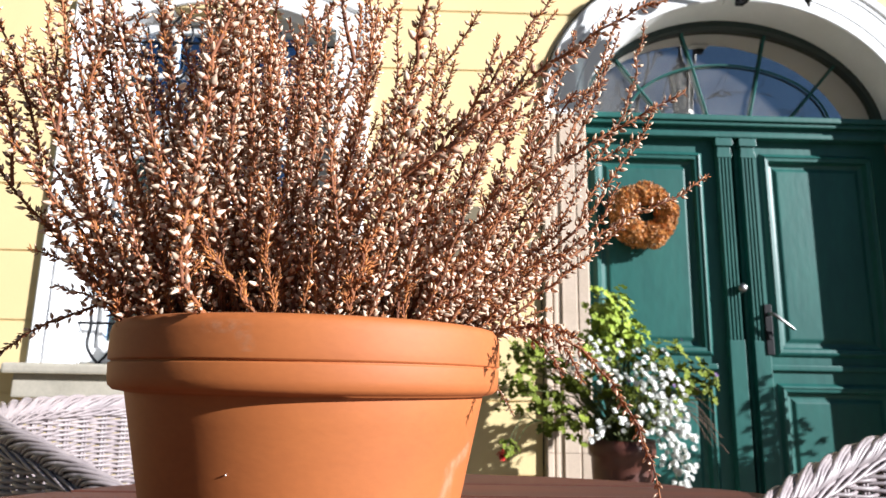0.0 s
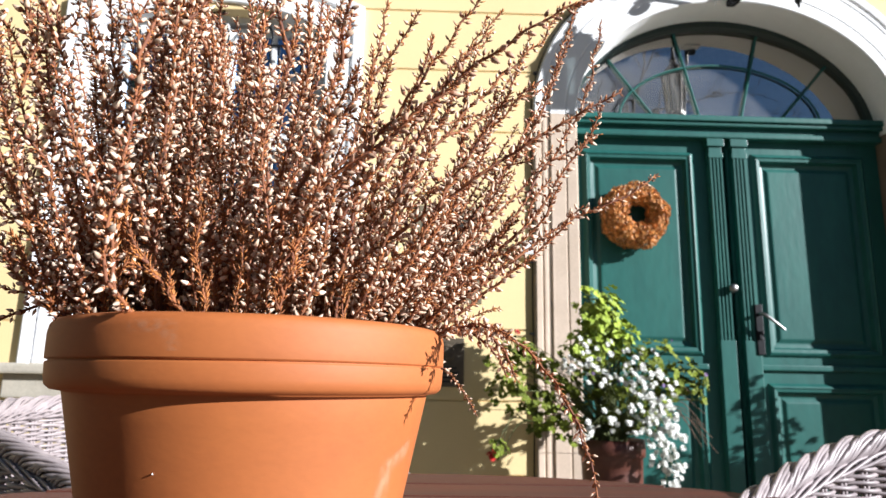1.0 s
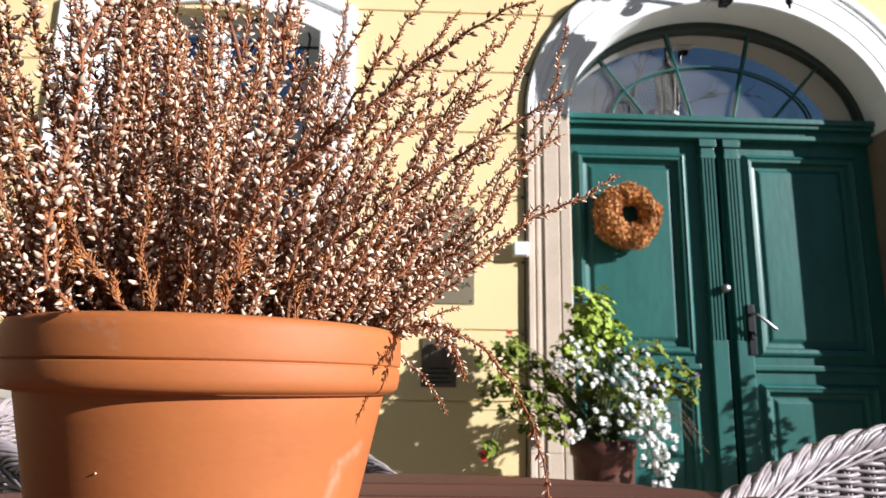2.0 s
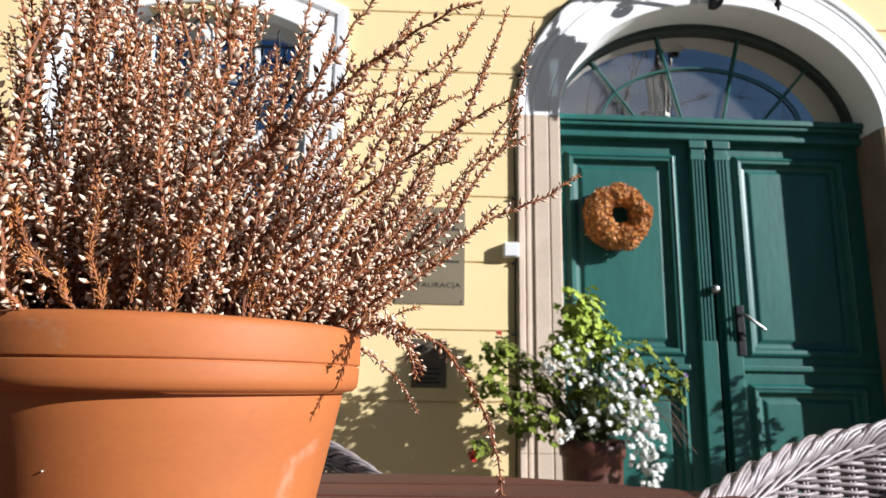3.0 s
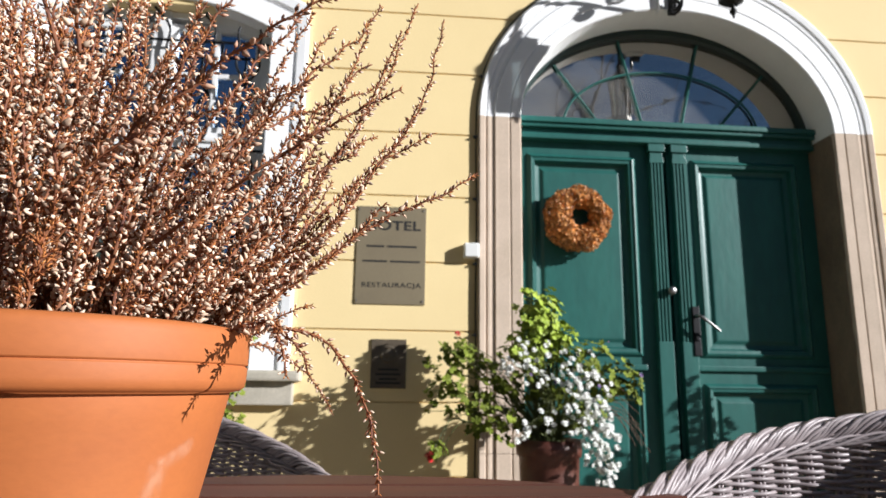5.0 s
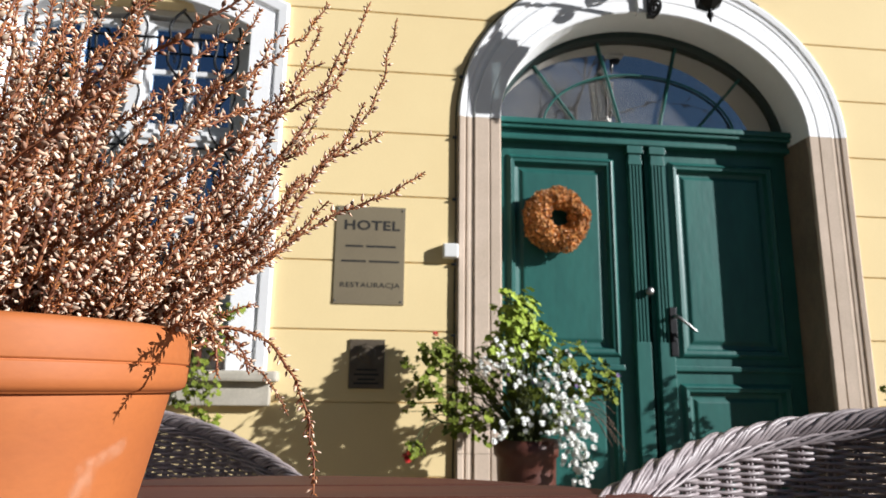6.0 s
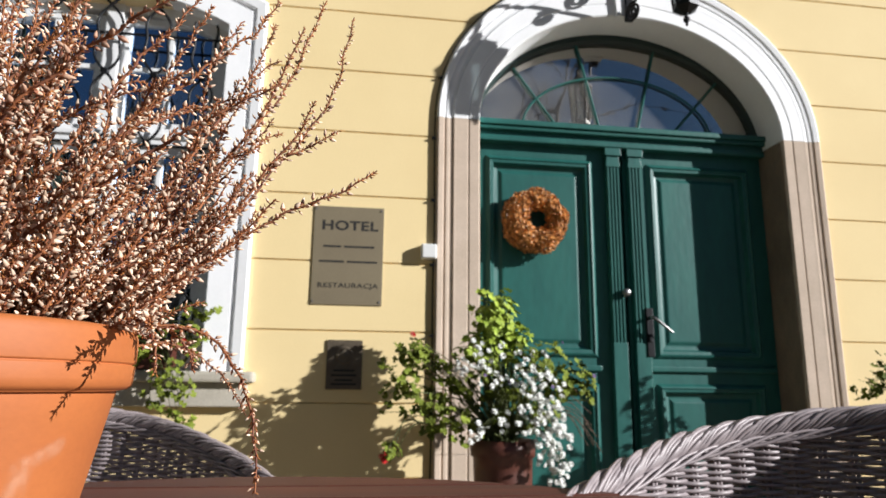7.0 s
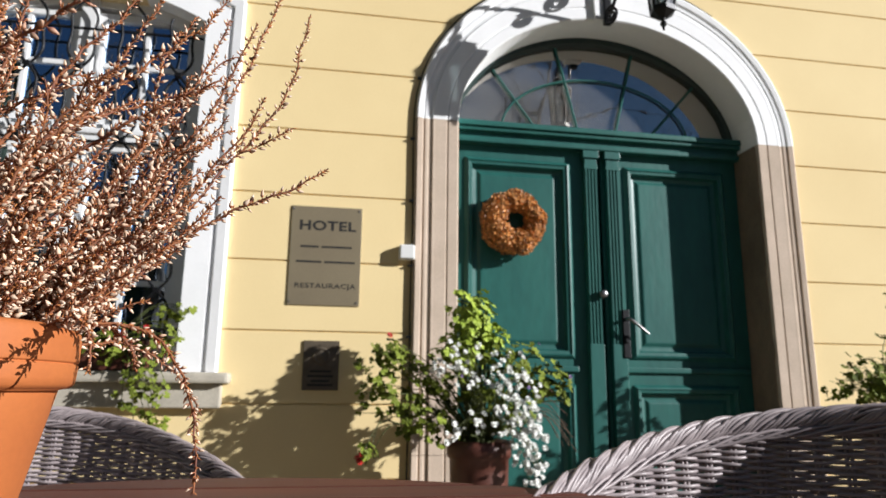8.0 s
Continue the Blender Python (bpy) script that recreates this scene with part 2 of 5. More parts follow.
def wall_strip(bm, z0, z1, y0, y1, xa=-7.0, xb=8.5):
    """The pieces of the wall between two heights, left free where door and window are."""
    steps = [z0 + (z1 - z0) * i / 8 for i in range(9)]
    gap = [arch_edge(0.5, z) for z in steps]
    wl, wr = WIN_L - 0.1, WIN_R + 0.1
    in_window = z1 > WIN_Z0 - 0.06 and z0 < WIN_Z1 + 0.02
    left_end = [(DOOR_X - g, z) for g, z in zip(gap, steps)]
    right_end = [(DOOR_X + g, z) for g, z in zip(gap, steps)]
    if in_window:
        za, zb = max(z0, WIN_Z0 - 0.06), min(z1, WIN_Z1 + 0.10)
        prism(bm, [(xa, z0), (wl, z0), (wl, z1), (xa, z1)], y0, y1)
        start = wr
        if z0 < za - 1e-4:
            prism(bm, [(wl, z0), (wr, z0), (wr, za), (wl, za)], y0, y1)
        if z1 > zb + 1e-4:
            prism(bm, [(wl, zb), (wr, zb), (wr, z1), (wl, z1)], y0, y1)
    else:
        start = xa
    if z0 >= SPRING + IN_B + 0.5 * (OUT_B - IN_B):
        prism(bm, [(start, z0), (xb, z0), (xb, z1), (start, z1)], y0, y1)
        return
    if min(gap) <= 0:
        top = SPRING + (IN_B + OUT_B) / 2
        steps = [z0 + (top - z0) * (1 - (1 - i / 12) ** 2) for i in range(13)]
        gap = [arch_edge(0.5, min(z, top - 1e-6)) for z in steps]
        outline = [(start, z0)] + [(DOOR_X - g, z) for g, z in zip(gap, steps)] + [(DOOR_X + g, z) for g, z in list(zip(gap, steps))[::-1]] + [(xb, z0), (xb, z1), (start, z1)]
        prism(bm, outline, y0, y1)
        return
    prism(bm, [(start, z0)] + left_end + [(start, z1)], y0, y1)
    prism(bm, [(xb, z0), (xb, z1)] + right_end[::-1], y0, y1)


def build_wall():
    wall = empty("wall_facade", "yellow plastered hotel facade with horizontal grooves", "wall", (0, WALL_Y, 0), kind="structure")
    core = bmesh.new()
    for za, zb in zip(COURSES, COURSES[1:]):
        wall_strip(core, za, zb, WALL_Y + 0.008, BACK_Y)
    part("wall_core", core, YELLOW, wall)
    for za, zb in zip(COURSES, COURSES[1:]):
        bm = bmesh.new()
        wall_strip(bm, za + 0.0027, zb - 0.0027, WALL_Y, WALL_Y + 0.0085)
        edges = [e for e in bm.edges if abs(e.verts[0].co.y - WALL_Y) < 1e-4 and abs(e.verts[1].co.y - WALL_Y) < 1e-4 and abs(e.verts[0].co.z - e.verts[1].co.z) < 1e-4]
        bmesh.ops.bevel(bm, geom=edges, offset=0.002, segments=2, affect="EDGES")
        part("plaster_course", bm, YELLOW, wall)


def sweep(bm, stations, profile):
    """Draws a profile of (k, y) along stations of (inner x, inner z, outer x, outer z)."""
    rows = []
    for xi, zi, xo, zo in stations:
        rows.append([bm.verts.new((xi + (xo - xi) * k, y, zi + (zo - zi) * k)) for k, y in profile])
    for a, b in zip(rows, rows[1:]):
        for j in range(len(profile) - 1):
            bm.faces.new((a[j], a[j + 1], b[j + 1], b[j]))
    for r in (rows[0], rows[-1]):
        bm.faces.new(r)
    bmesh.ops.recalc_face_normals(bm, faces=bm.faces[:])
    return bm


SURROUND = [(0.0, 3.08), (0.0, 2.837), (0.025, 2.832), (0.235, 2.832), (0.25, 2.8355), (0.275, 2.8355), (0.29, 2.8325), (0.55, 2.831), (0.60, 2.830), (0.63, 2.8365), (0.70, 2.8375), (0.72, 2.834), (0.78, 2.833), (0.80, 2.8370), (0.83, 2.8370), (0.85, 2.829), (0.96, 2.826), (1.0, 2.831), (1.0, 2.90)]


def build_surround():
    ob = empty("door_surround", "moulded door surround of sandstone jambs under a white painted arch", "door surround", (DOOR_X, WALL_Y, 0), kind="structure")
    n = 40
    arch = []
    for i in range(n + 1):
        a = math.pi * (1 - i / n)
        arch.append((DOOR_X + IN_A * math.cos(a), SPRING + IN_B * math.sin(a), DOOR_X + OUT_A * math.cos(a), SPRING + OUT_B * math.sin(a)))
    part("arch_moulding", sweep(bmesh.new(), arch, SURROUND), WHITE, ob, "white painted arch moulding")
    for side in (-1, 1):
        for za, zb in ((0.0, 0.62), (0.62, SPRING)):
            st = [(DOOR_X + side * IN_A, z, DOOR_X + side * OUT_A, z) for z in (za + 0.001, zb - 0.001)]
            part("jamb_stone", sweep(bmesh.new(), st, SURROUND), SANDSTONE, ob, "worn sandstone jamb")
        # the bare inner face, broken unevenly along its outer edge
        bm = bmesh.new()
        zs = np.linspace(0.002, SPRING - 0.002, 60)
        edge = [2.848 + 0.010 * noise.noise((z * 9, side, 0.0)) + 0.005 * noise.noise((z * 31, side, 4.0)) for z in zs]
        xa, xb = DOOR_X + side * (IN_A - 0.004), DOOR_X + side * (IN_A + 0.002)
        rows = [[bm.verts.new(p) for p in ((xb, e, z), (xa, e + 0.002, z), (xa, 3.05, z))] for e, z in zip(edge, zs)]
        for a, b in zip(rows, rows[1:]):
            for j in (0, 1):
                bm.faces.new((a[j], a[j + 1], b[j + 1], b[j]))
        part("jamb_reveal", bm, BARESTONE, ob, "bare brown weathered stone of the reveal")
    bm = prism(bmesh.new(), [(DOOR_X - 0.075, SPRING + IN_B - 0.012), (DOOR_X + 0.015, SPRING + IN_B - 0.012), (DOOR_X + 0.03, SPRING + OUT_B + 0.01), (DOOR_X - 0.09, SPRING + OUT_B + 0.01)], 2.812, 2.86)
    part("keystone", bm, WHITE, ob, "white painted keystone")
    return ob


# ---------- door ----------
LEAF_Y = 3.022


def panel_face(bm, x0, x1, z0, z1):
    """A raised moulding round a sunk field with a raised middle."""
    y = LEAF_Y
    def r(i, d):
        return (x0 + i, x1 - i, z0 + i, z1 - i, y + d)
    rings(bm, [r(0, 0.0), r(0.011, -0.013), r(0.019, -0.017), r(0.022, -0.012), r(0.036, -0.010), r(0.044, 0.014), r(0.060, 0.018), r(0.066, 0.018), r(0.080, 0.011), r(0.086, 0.010)])
    return bm


def leaf_body(bm, x0, x1, z0, z1, holes):
    """The flat frame of a leaf round its panels, as bars."""
    y = LEAF_Y
    hx0, hx1 = holes[0][0], holes[0][1]
    box(bm, x0, hx0, y, y + 0.05, z0, z1)
    box(bm, hx1, x1, y, y + 0.05, z0, z1)
    edge = z0
    for _, _, a, b in holes:
        box(bm, hx0, hx1, y, y + 0.05, edge, a)
        edge = b
    box(bm, hx0, hx1, y, y + 0.05, edge, z1)
    return bm


def pilaster(parent, x0, x1):
    """A narrow fluted pilaster with a small capital and a foot."""
    y = LEAF_Y
    bm = bmesh.new()
    n = 4
    prof = []
    for i in range(n):
        a, b = x0 + (x1 - x0) * (i + 0.08) / n, x0 + (x1 - x0) * (i + 0.92) / n
        prof += [(a, y - 0.026), (a + (b - a) * 0.25, y - 0.034), (a + (b - a) * 0.75, y - 0.034), (b, y - 0.026)]
    prof = [(x0, y + 0.002)] + prof + [(x1, y + 0.002)]
    lo = [bm.verts.new((x, yy, 1.09)) for x, yy in prof]
    hi = [bm.verts.new((x, yy, 1.93)) for x, yy in prof]
    for i in range(len(prof) - 1):
        bm.faces.new((lo[i], lo[i + 1], hi[i + 1], hi[i]))
    part("fluted_shaft", bm, GREEN, parent)
    bm = bmesh.new()
    box(bm, x0 - 0.002, x1 + 0.002, y - 0.036, y + 0.002, 1.93, 1.952, 0.0012)
    box(bm, x0 + 0.002, x1 - 0.002, y - 0.033, y + 0.002, 1.952, 1.985, 0.0012)
    box(bm, x0 - 0.007, x1 + 0.007, y - 0.042, y + 0.002, 1.985, 2.022, 0.0015)
    part("capital", bm, GREEN, parent)
    bm = bmesh.new()
    box(bm, x0 - 0.002, x1 + 0.002, y - 0.037, y + 0.002, 0.10, 1.09, 0.003)
    part("pilaster_foot", bm, GREEN, parent)


def build_door():
    door = empty("door_1", "closed green painted double door with panels and fluted pilasters", "door", (DOOR_X, LEAF_Y, 0), kind="structure")
    mid = 1.455
    for x0, x1, px in ((0.690, mid - 0.008, (0.782, 1.306)), (mid + 0.008, 2.230, (1.580, 2.118))):
        holes = [(*px, 0.20, 0.908), (*px, 1.02, 1.963)]
        leaf = part("door_leaf", leaf_body(bmesh.new(), x0, x1, 0.06, 2.04, holes), GREEN, door, "green painted door leaf")
        for h in holes:
            part("door_panel", panel_face(bmesh.new(), *h), GREEN, leaf)
        bm = boxed(px[0] - 0.06, px[1] + 0.06 if x0 > 1 else px[1] + 0.012, LEAF_Y - 0.018, LEAF_Y + 0.002, 0.962, 0.988, 0.006)
        part("rail_moulding", bm, GREEN, leaf)
    for a, b in ((1.368, 1.433), (1.478, 1.544)):
        pilaster(door, a, b)
    bm = bmesh.new()
    box(bm, 0.69, 2.23, LEAF_Y - 0.046, LEAF_Y + 0.05, 2.024, 2.050, 0.006)
    box(bm, 0.69, 2.23, LEAF_Y - 0.030, LEAF_Y + 0.05, 2.048, 2.078, 0.004)
    box(bm, 0.69, 2.23, LEAF_Y - 0.058, LEAF_Y + 0.05, 2.077, 2.098, 0.008)
    box(bm, 0.69, 2.23, LEAF_Y - 0.070, LEAF_Y + 0.05, 2.097, 2.124, 0.005)
    part("transom", bm, GREEN, door, "green moulded transom bar")
    # knob, lever and plates
    bm = lathe(bmesh.new(), [(0.0, -0.052), (0.012, -0.052), (0.019, -0.046), (0.020, -0.036), (0.010, -0.024), (0.009, -0.012), (0.022, -0.008), (0.023, 0.0)], 24)
    bmesh.ops.rotate(bm, verts=bm.verts[:], cent=(0, 0, 0), matrix=Matrix.Rotation(radians(-90), 3, "X"))
    bmesh.ops.translate(bm, verts=bm.verts[:], vec=(1.433, LEAF_Y - 0.012, 1.319))
    part("knob", bm, CHROME, door, "small round metal knob", True)
    plate = part("lock_plate", boxed(1.527, 1.560, LEAF_Y - 0.043, LEAF_Y - 0.034, 1.028, 1.250, 0.003), IRON, door, "tall dark steel lock plate")
    path = smooth_path([(1.542, 2.984, 1.205), (1.541, 2.952, 1.205), (1.553, 2.940, 1.198), (1.59, 2.936, 1.168), (1.631, 2.940, 1.138)], 22)
    array_part("lever", [(*tube_arrays(path, np.linspace(0.0085, 0.0058, 22), 10), 0)], [CHROME], plate, "bent chrome lever handle")
    part("keyhole_cover", boxed(1.534, 1.552, LEAF_Y - 0.050, LEAF_Y - 0.042, 1.095, 1.130, 0.003), IRON, plate)
    # fanlight
    zb, yf = 2.122, 3.03
    fl = part("fanlight_frame", bmesh.new(), DARKGREEN, door, "dark green arched fanlight frame")
    n = 36
    st = []
    for i in range(n + 1):
        a = math.pi * (1 - i / n)
        st.append((DOOR_X + 0.712 * math.cos(a), 2.10 + 0.495 * math.sin(a), DOOR_X + 0.760 * math.cos(a), 2.06 + 0.595 * math.sin(a)))
    bm = sweep(bmesh.new(), st, [(0.0, 3.07), (0.0, 3.02), (0.25, 3.01), (1.0, 3.005), (1.0, 3.08)])
    fl.data = finish("fanlight_frame", bm, DARKGREEN)
    for xb, xt in ((1.154, 0.915), (1.362, 1.250), (1.547, 1.662), (1.720, 2.000)):
        zt = 2.10 + 0.50 * math.sqrt(max(0, 1 - ((xt - DOOR_X) / 0.735) ** 2))
        array_part("glazing_bar", [(*tube_arrays([(xb, yf, zb - 0.01), (xt, yf, zt)], 0.0064, 6), 0)], [GREEN], fl, smooth=False)
    arc = [(1.454 + 0.487 * math.cos(a), yf, zb - 0.004 + 0.296 * math.sin(a)) for a in np.linspace(math.pi * 0.99, math.pi * 0.01, 30)]
    array_part("glazing_bar", [(*tube_arrays(arc, 0.0056, 6), 0)], [GREEN], fl, smooth=False)
    outline = [(DOOR_X + 0.74 * math.cos(a), 2.10 + 0.54 * math.sin(a)) for a in np.linspace(math.pi, 0, 32)]
    pane = part("pane", prism(bmesh.new(), outline, 3.042, 3.046), DUSTYGLASS, fl, "reflecting fanlight glass")
    pane.visible_shadow = False
    return door


build_wall()
build_surround()
build_door()
# backs of the rooms behind the glass, coloured as dark as unlit rooms look
for nm, bm, lab in (("interior_hall", boxed(0.5, 2.4, 3.9, 3.95, 0.0, 3.2), "hall wall behind the fanlight, indoor shade painted near-black"), ("interior_room", boxed(-1.9, 0.1, 3.9, 3.95, 0.3, 3.2), "room wall behind the window, indoor shade painted near-black")):
    thing(nm, bm, ROOMSHADE, lab, "wall", kind="structure")
thing("ceiling", boxed(-2.2, 2.6, 3.26, 3.96, 3.2, 3.25), ROOMSHADE, "ceiling of the rooms inside, indoor shade painted near-black", "ceiling", kind="structure")
thing("floor", boxed(-2.2, 2.6, 3.26, 3.96, -0.05, 0.0), ROOMSHADE, "floor of the rooms inside, indoor shade painted near-black", "floor", kind="structure")

# ---------- ground ----------
bm = bmesh.new()
bmesh.ops.create_grid(bm, x_segments=8, y_segments=8, size=400)
thing("ground", bm, PAVING, "sandy paved forecourt in front of the hotel", "ground", kind="structure")

# ---------- table and terracotta pot ----------
TABLE_Z, TABLE_C, TABLE_R = 0.75, (0.07, 0.53), 0.665
POT_C = (-0.0220, 0.4633)


def build_table():
    table = empty("garden_table", "round table of dark reddish-brown varnished wooden slats", "table", (*TABLE_C, 0))
    n, gap = 13, 0.004
    edge = [-TABLE_R + 2 * TABLE_R * i / n for i in range(n + 1)]
    for y0, y1 in zip(edge, edge[1:]):
        ya, yb = y0 + gap / 2, y1 - gap / 2
        ys = np.linspace(ya, yb, 7)
        half = [math.sqrt(max(0.0, TABLE_R ** 2 - y * y)) for y in ys]
        half = [max(h, 0.02) for h in half]
        bm = bmesh.new()
        outline = [(TABLE_C[0] + h, TABLE_C[1] + y) for h, y in zip(half, ys)] + [(TABLE_C[0] - h, TABLE_C[1] + y) for h, y in list(zip(half, ys))[::-1]]
        lo = [bm.verts.new((x, y, TABLE_Z - 0.028)) for x, y in outline]
        hi = [bm.verts.new((x, y, TABLE_Z)) for x, y in outline]
        bm.faces.new(lo[::-1])
        top = bm.faces.new(hi)
        k = len(outline)
        for i in range(k):
            bm.faces.new((lo[i], lo[(i + 1) % k], hi[(i + 1) % k], hi[i]))
        bmesh.ops.bevel(bm, geom=list(top.edges), offset=0.004, segments=2, affect="EDGES")
        part("slat", bm, TABLEWOOD, table)
    bm = bmesh.new()
    st = [(TABLE_C[0] + 0.50 * math.cos(a), TABLE_C[1] + 0.50 * math.sin(a), TABLE_Z - 0.055) for a in np.linspace(0, 2 * math.pi, 49)]
    array_part("apron", [(*tube_arrays(st, 0.026, 4), 0)], [TABLEWOOD], table, smooth=False)
    for a in (45, 135, 225, 315):
        c, s = math.cos(radians(a)), math.sin(radians(a))
        p = [(TABLE_C[0] + 0.46 * c, TABLE_C[1] + 0.46 * s, TABLE_Z - 0.03), (TABLE_C[0] + 0.50 * c, TABLE_C[1] + 0.50 * s, 0.0)]
        array_part("leg", [(*tube_arrays(p, 0.034, 4), 0)], [TABLEWOOD], table, smooth=False)
    return table


def build_pot():
    pot = empty("flower_pot", "orange terracotta flower pot with a double rim", "flower pot", (*POT_C, TABLE_Z))
    z0 = 0.751
    prof = [(0.0, 0.012), (0.048, 0.012), (0.050, 0.0), (0.054, 0.001), (0.0565, 0.006)]
    for i in range(1, 13):
        f = i / 12
        prof.append((0.0565 + (0.0836 - 0.0565) * f, 0.006 + (0.1312 - 0.006) * f))
    body = prof[:]
    body += [(0.0836, 0.1317), (0.0884, 0.1326), (0.0905, 0.1345), (0.0911, 0.1378), (0.0914, 0.1436), (0.0913, 0.1440), (0.0902, 0.1443), (0.0902, 0.1449), (0.0915, 0.1452), (0.0916, 0.1456), (0.0917, 0.149), (0.0917, 0.1565), (0.0911, 0.1595), (0.0896, 0.1615), (0.0873, 0.1622), (0.0850, 0.1615), (0.0835, 0.158), (0.0820, 0.130)]
    part("pot_body", lathe(bmesh.new(), body, 128, (*POT_C, z0)), TERRACOTTA, pot, "", True)
    bm = lathe(bmesh.new(), [(0.0, 0.147), (0.03, 0.149), (0.06, 0.148), (0.0828, 0.145)], 40, (*POT_C, z0))
    for v in bm.verts:
        v.co.z += 0.004 * noise.noise(v.co * 90)
    part("soil", bm, SOIL, pot, "dark dry potting soil", True)
    return pot


def faded(name, colour, strength, low, high, scale, stretch):
    """A thin deposit that thins out towards its edges and breaks up in grains."""
    m = material(name, colour, 0.8, vary=0.15, scale=60, fine=400, bump=0.0)
    nt = m.node_tree
    at, nz, mp, tc, rg, mu, tr, mx = (nt.nodes.new(t) for t in ("ShaderNodeAttribute", "ShaderNodeTexNoise", "ShaderNodeMapping", "ShaderNodeTexCoord", "ShaderNodeMapRange", "ShaderNodeMath", "ShaderNodeBsdfTransparent", "ShaderNodeMixShader"))
    at.attribute_name = "cover"
    mp.inputs["Scale"].default_value = stretch
    nz.inputs["Scale"].default_value, nz.inputs["Detail"].default_value = scale, 5.0
    nt.links.new(tc.outputs["Object"], mp.inputs["Vector"])
    nt.links.new(mp.outputs["Vector"], nz.inputs["Vector"])
    nt.links.new(nz.outputs["Fac"], rg.inputs["Value"])
    rg.inputs["From Min"].default_value, rg.inputs["From Max"].default_value, rg.inputs["To Max"].default_value = low, high, strength
    mu.operation = "MULTIPLY"
    nt.links.new(at.outputs["Fac"], mu.inputs[0])
    nt.links.new(rg.outputs["Result"], mu.inputs[1])
    nt.links.new(mu.outputs["Value"], mx.inputs["Fac"])
    nt.links.new(tr.outputs["BSDF"], mx.inputs[1])
    nt.links.new(nt.nodes["Principled BSDF"].outputs["BSDF"], mx.inputs[2])
    nt.links.new(mx.outputs["Shader"], nt.nodes["Material Output"].inputs["Surface"])
    return m


def deposit(pot, name, mat, az, z, strokes, width, height, radius):
    """A patch that follows the pot's wall; strokes (from, to, half width) in metres along the wall and up say where it covers."""
    n, m = 40, 40
    verts, cover = [], []
    for i in range(n + 1):
        for k in range(m + 1):
            du, dz = (i / n - 0.5) * width, (k / m - 0.5) * height
            r = radius(z + dz) + 0.00006
            a = radians(az) + du / r
            verts.append((POT_C[0] + r * math.cos(a), POT_C[1] + r * math.sin(a), z + dz))
            c = 0.0
            for (ax, ay), (bx, by), hw in strokes:
                ln = (bx - ax) ** 2 + (by - ay) ** 2
                f = max(0.0, min(1.0, ((du - ax) * (bx - ax) + (dz - ay) * (by - ay)) / ln))
                d = math.hypot(du - ax - f * (bx - ax), dz - ay - f * (by - ay))
                c = max(c, min(1.0, max(0.0, 1.6 * (1 - d / hw))))
            cover.append(c)
    faces = [(i * (m + 1) + k, (i + 1) * (m + 1) + k, (i + 1) * (m + 1) + k + 1, i * (m + 1) + k + 1) for i in range(n) for k in range(m)]
    me = bpy.data.meshes.new(name)
    me.from_pydata(verts, [], faces)
    layer = me.attributes.new("cover", "FLOAT", "POINT")
    layer.data.foreach_set("value", cover)
    me.polygons.foreach_set("use_smooth", [True] * len(faces))
    me.materials.append(mat)
    me.update()
    hold(new(name, me), pot)


SOIL = material("potting_soil", (0.035, 0.022, 0.015), 0.95, vary=0.4, scale=60, fine=300, bump=0.8)
build_table()
pot = build_pot()
deposit(pot, "lime_stain", faded("pale_lime_stain", (0.74, 0.40, 0.24), 0.38, 0.25, 0.6, 160, (1, 1, 1)), -27.0, 0.848, [((-0.006, 0.004), (0.012, 0.012), 0.0042), ((-0.004, 0.004), (-0.005, -0.016), 0.0060)], 0.05, 0.05, lambda z: 0.0567 + 0.2164 * (z - 0.757))
deposit(pot, "rim_scuff", faded("pale_scuff", (0.62, 0.36, 0.21), 0.3, 0.35, 0.7, 260, (1, 1, 2.2)), -100.0, 0.9045, [((-0.010, 0.003), (0.006, 0.003), 0.0030), ((0.004, 0.002), (0.007, -0.004), 0.0035)], 0.034, 0.012, lambda z: 0.09175)
bm = bmesh.new()
bmesh.ops.create_icosphere(bm, subdivisions=2, radius=0.00036)
grit_r = 0.0567 + 0.2164 * (0.854 - 0.757) + 0.0002
bmesh.ops.translate(bm, verts=bm.verts[:], vec=(POT_C[0] + grit_r * math.cos(radians(-103)), POT_C[1] + grit_r * math.sin(radians(-103)), 0.854))
part("grit", bm, PORCELAIN, pot)

# ---------- heather ----------
STEM = material("heather_stem", (0.30, 0.112, 0.040), 0.8, vary=0.3, scale=60, fine=500, bump=0.2, bump_dist=0.0004, second=(0.13, 0.05, 0.035), per_object=0.5)
BUD = material("pale_dry_bud", (0.80, 0.65, 0.50), 0.6, vary=0.15, scale=300, fine=900, bump=0.1, bump_dist=0.0003, second=(0.58, 0.38, 0.25), island=0.8)
CALYX = material("brown_calyx", (0.40, 0.15, 0.062), 0.75, vary=0.25, scale=300, fine=900, bump=0.1, bump_dist=0.0003, second=(0.22, 0.08, 0.05), island=0.6)
# the pale bud seen from its shadow side: shade put into the colour
SHADEDBUD = material("shaded_dry_bud", (0.58, 0.38, 0.26), 0.6, vary=0.2, scale=300, fine=900, bump=0.1, bump_dist=0.0003, second=(0.33, 0.17, 0.11), island=0.9)
RUST = material("rusty_scale_leaf", (0.47, 0.185, 0.042), 0.75, vary=0.3, scale=200, fine=700, bump=0.1, bump_dist=0.0003, second=(0.24, 0.07, 0.025), island=0.7)
rng = np.random.default_rng(7)


def unit(v):
    return v / (np.linalg.norm(v, axis=-1, keepdims=True) + 1e-12)


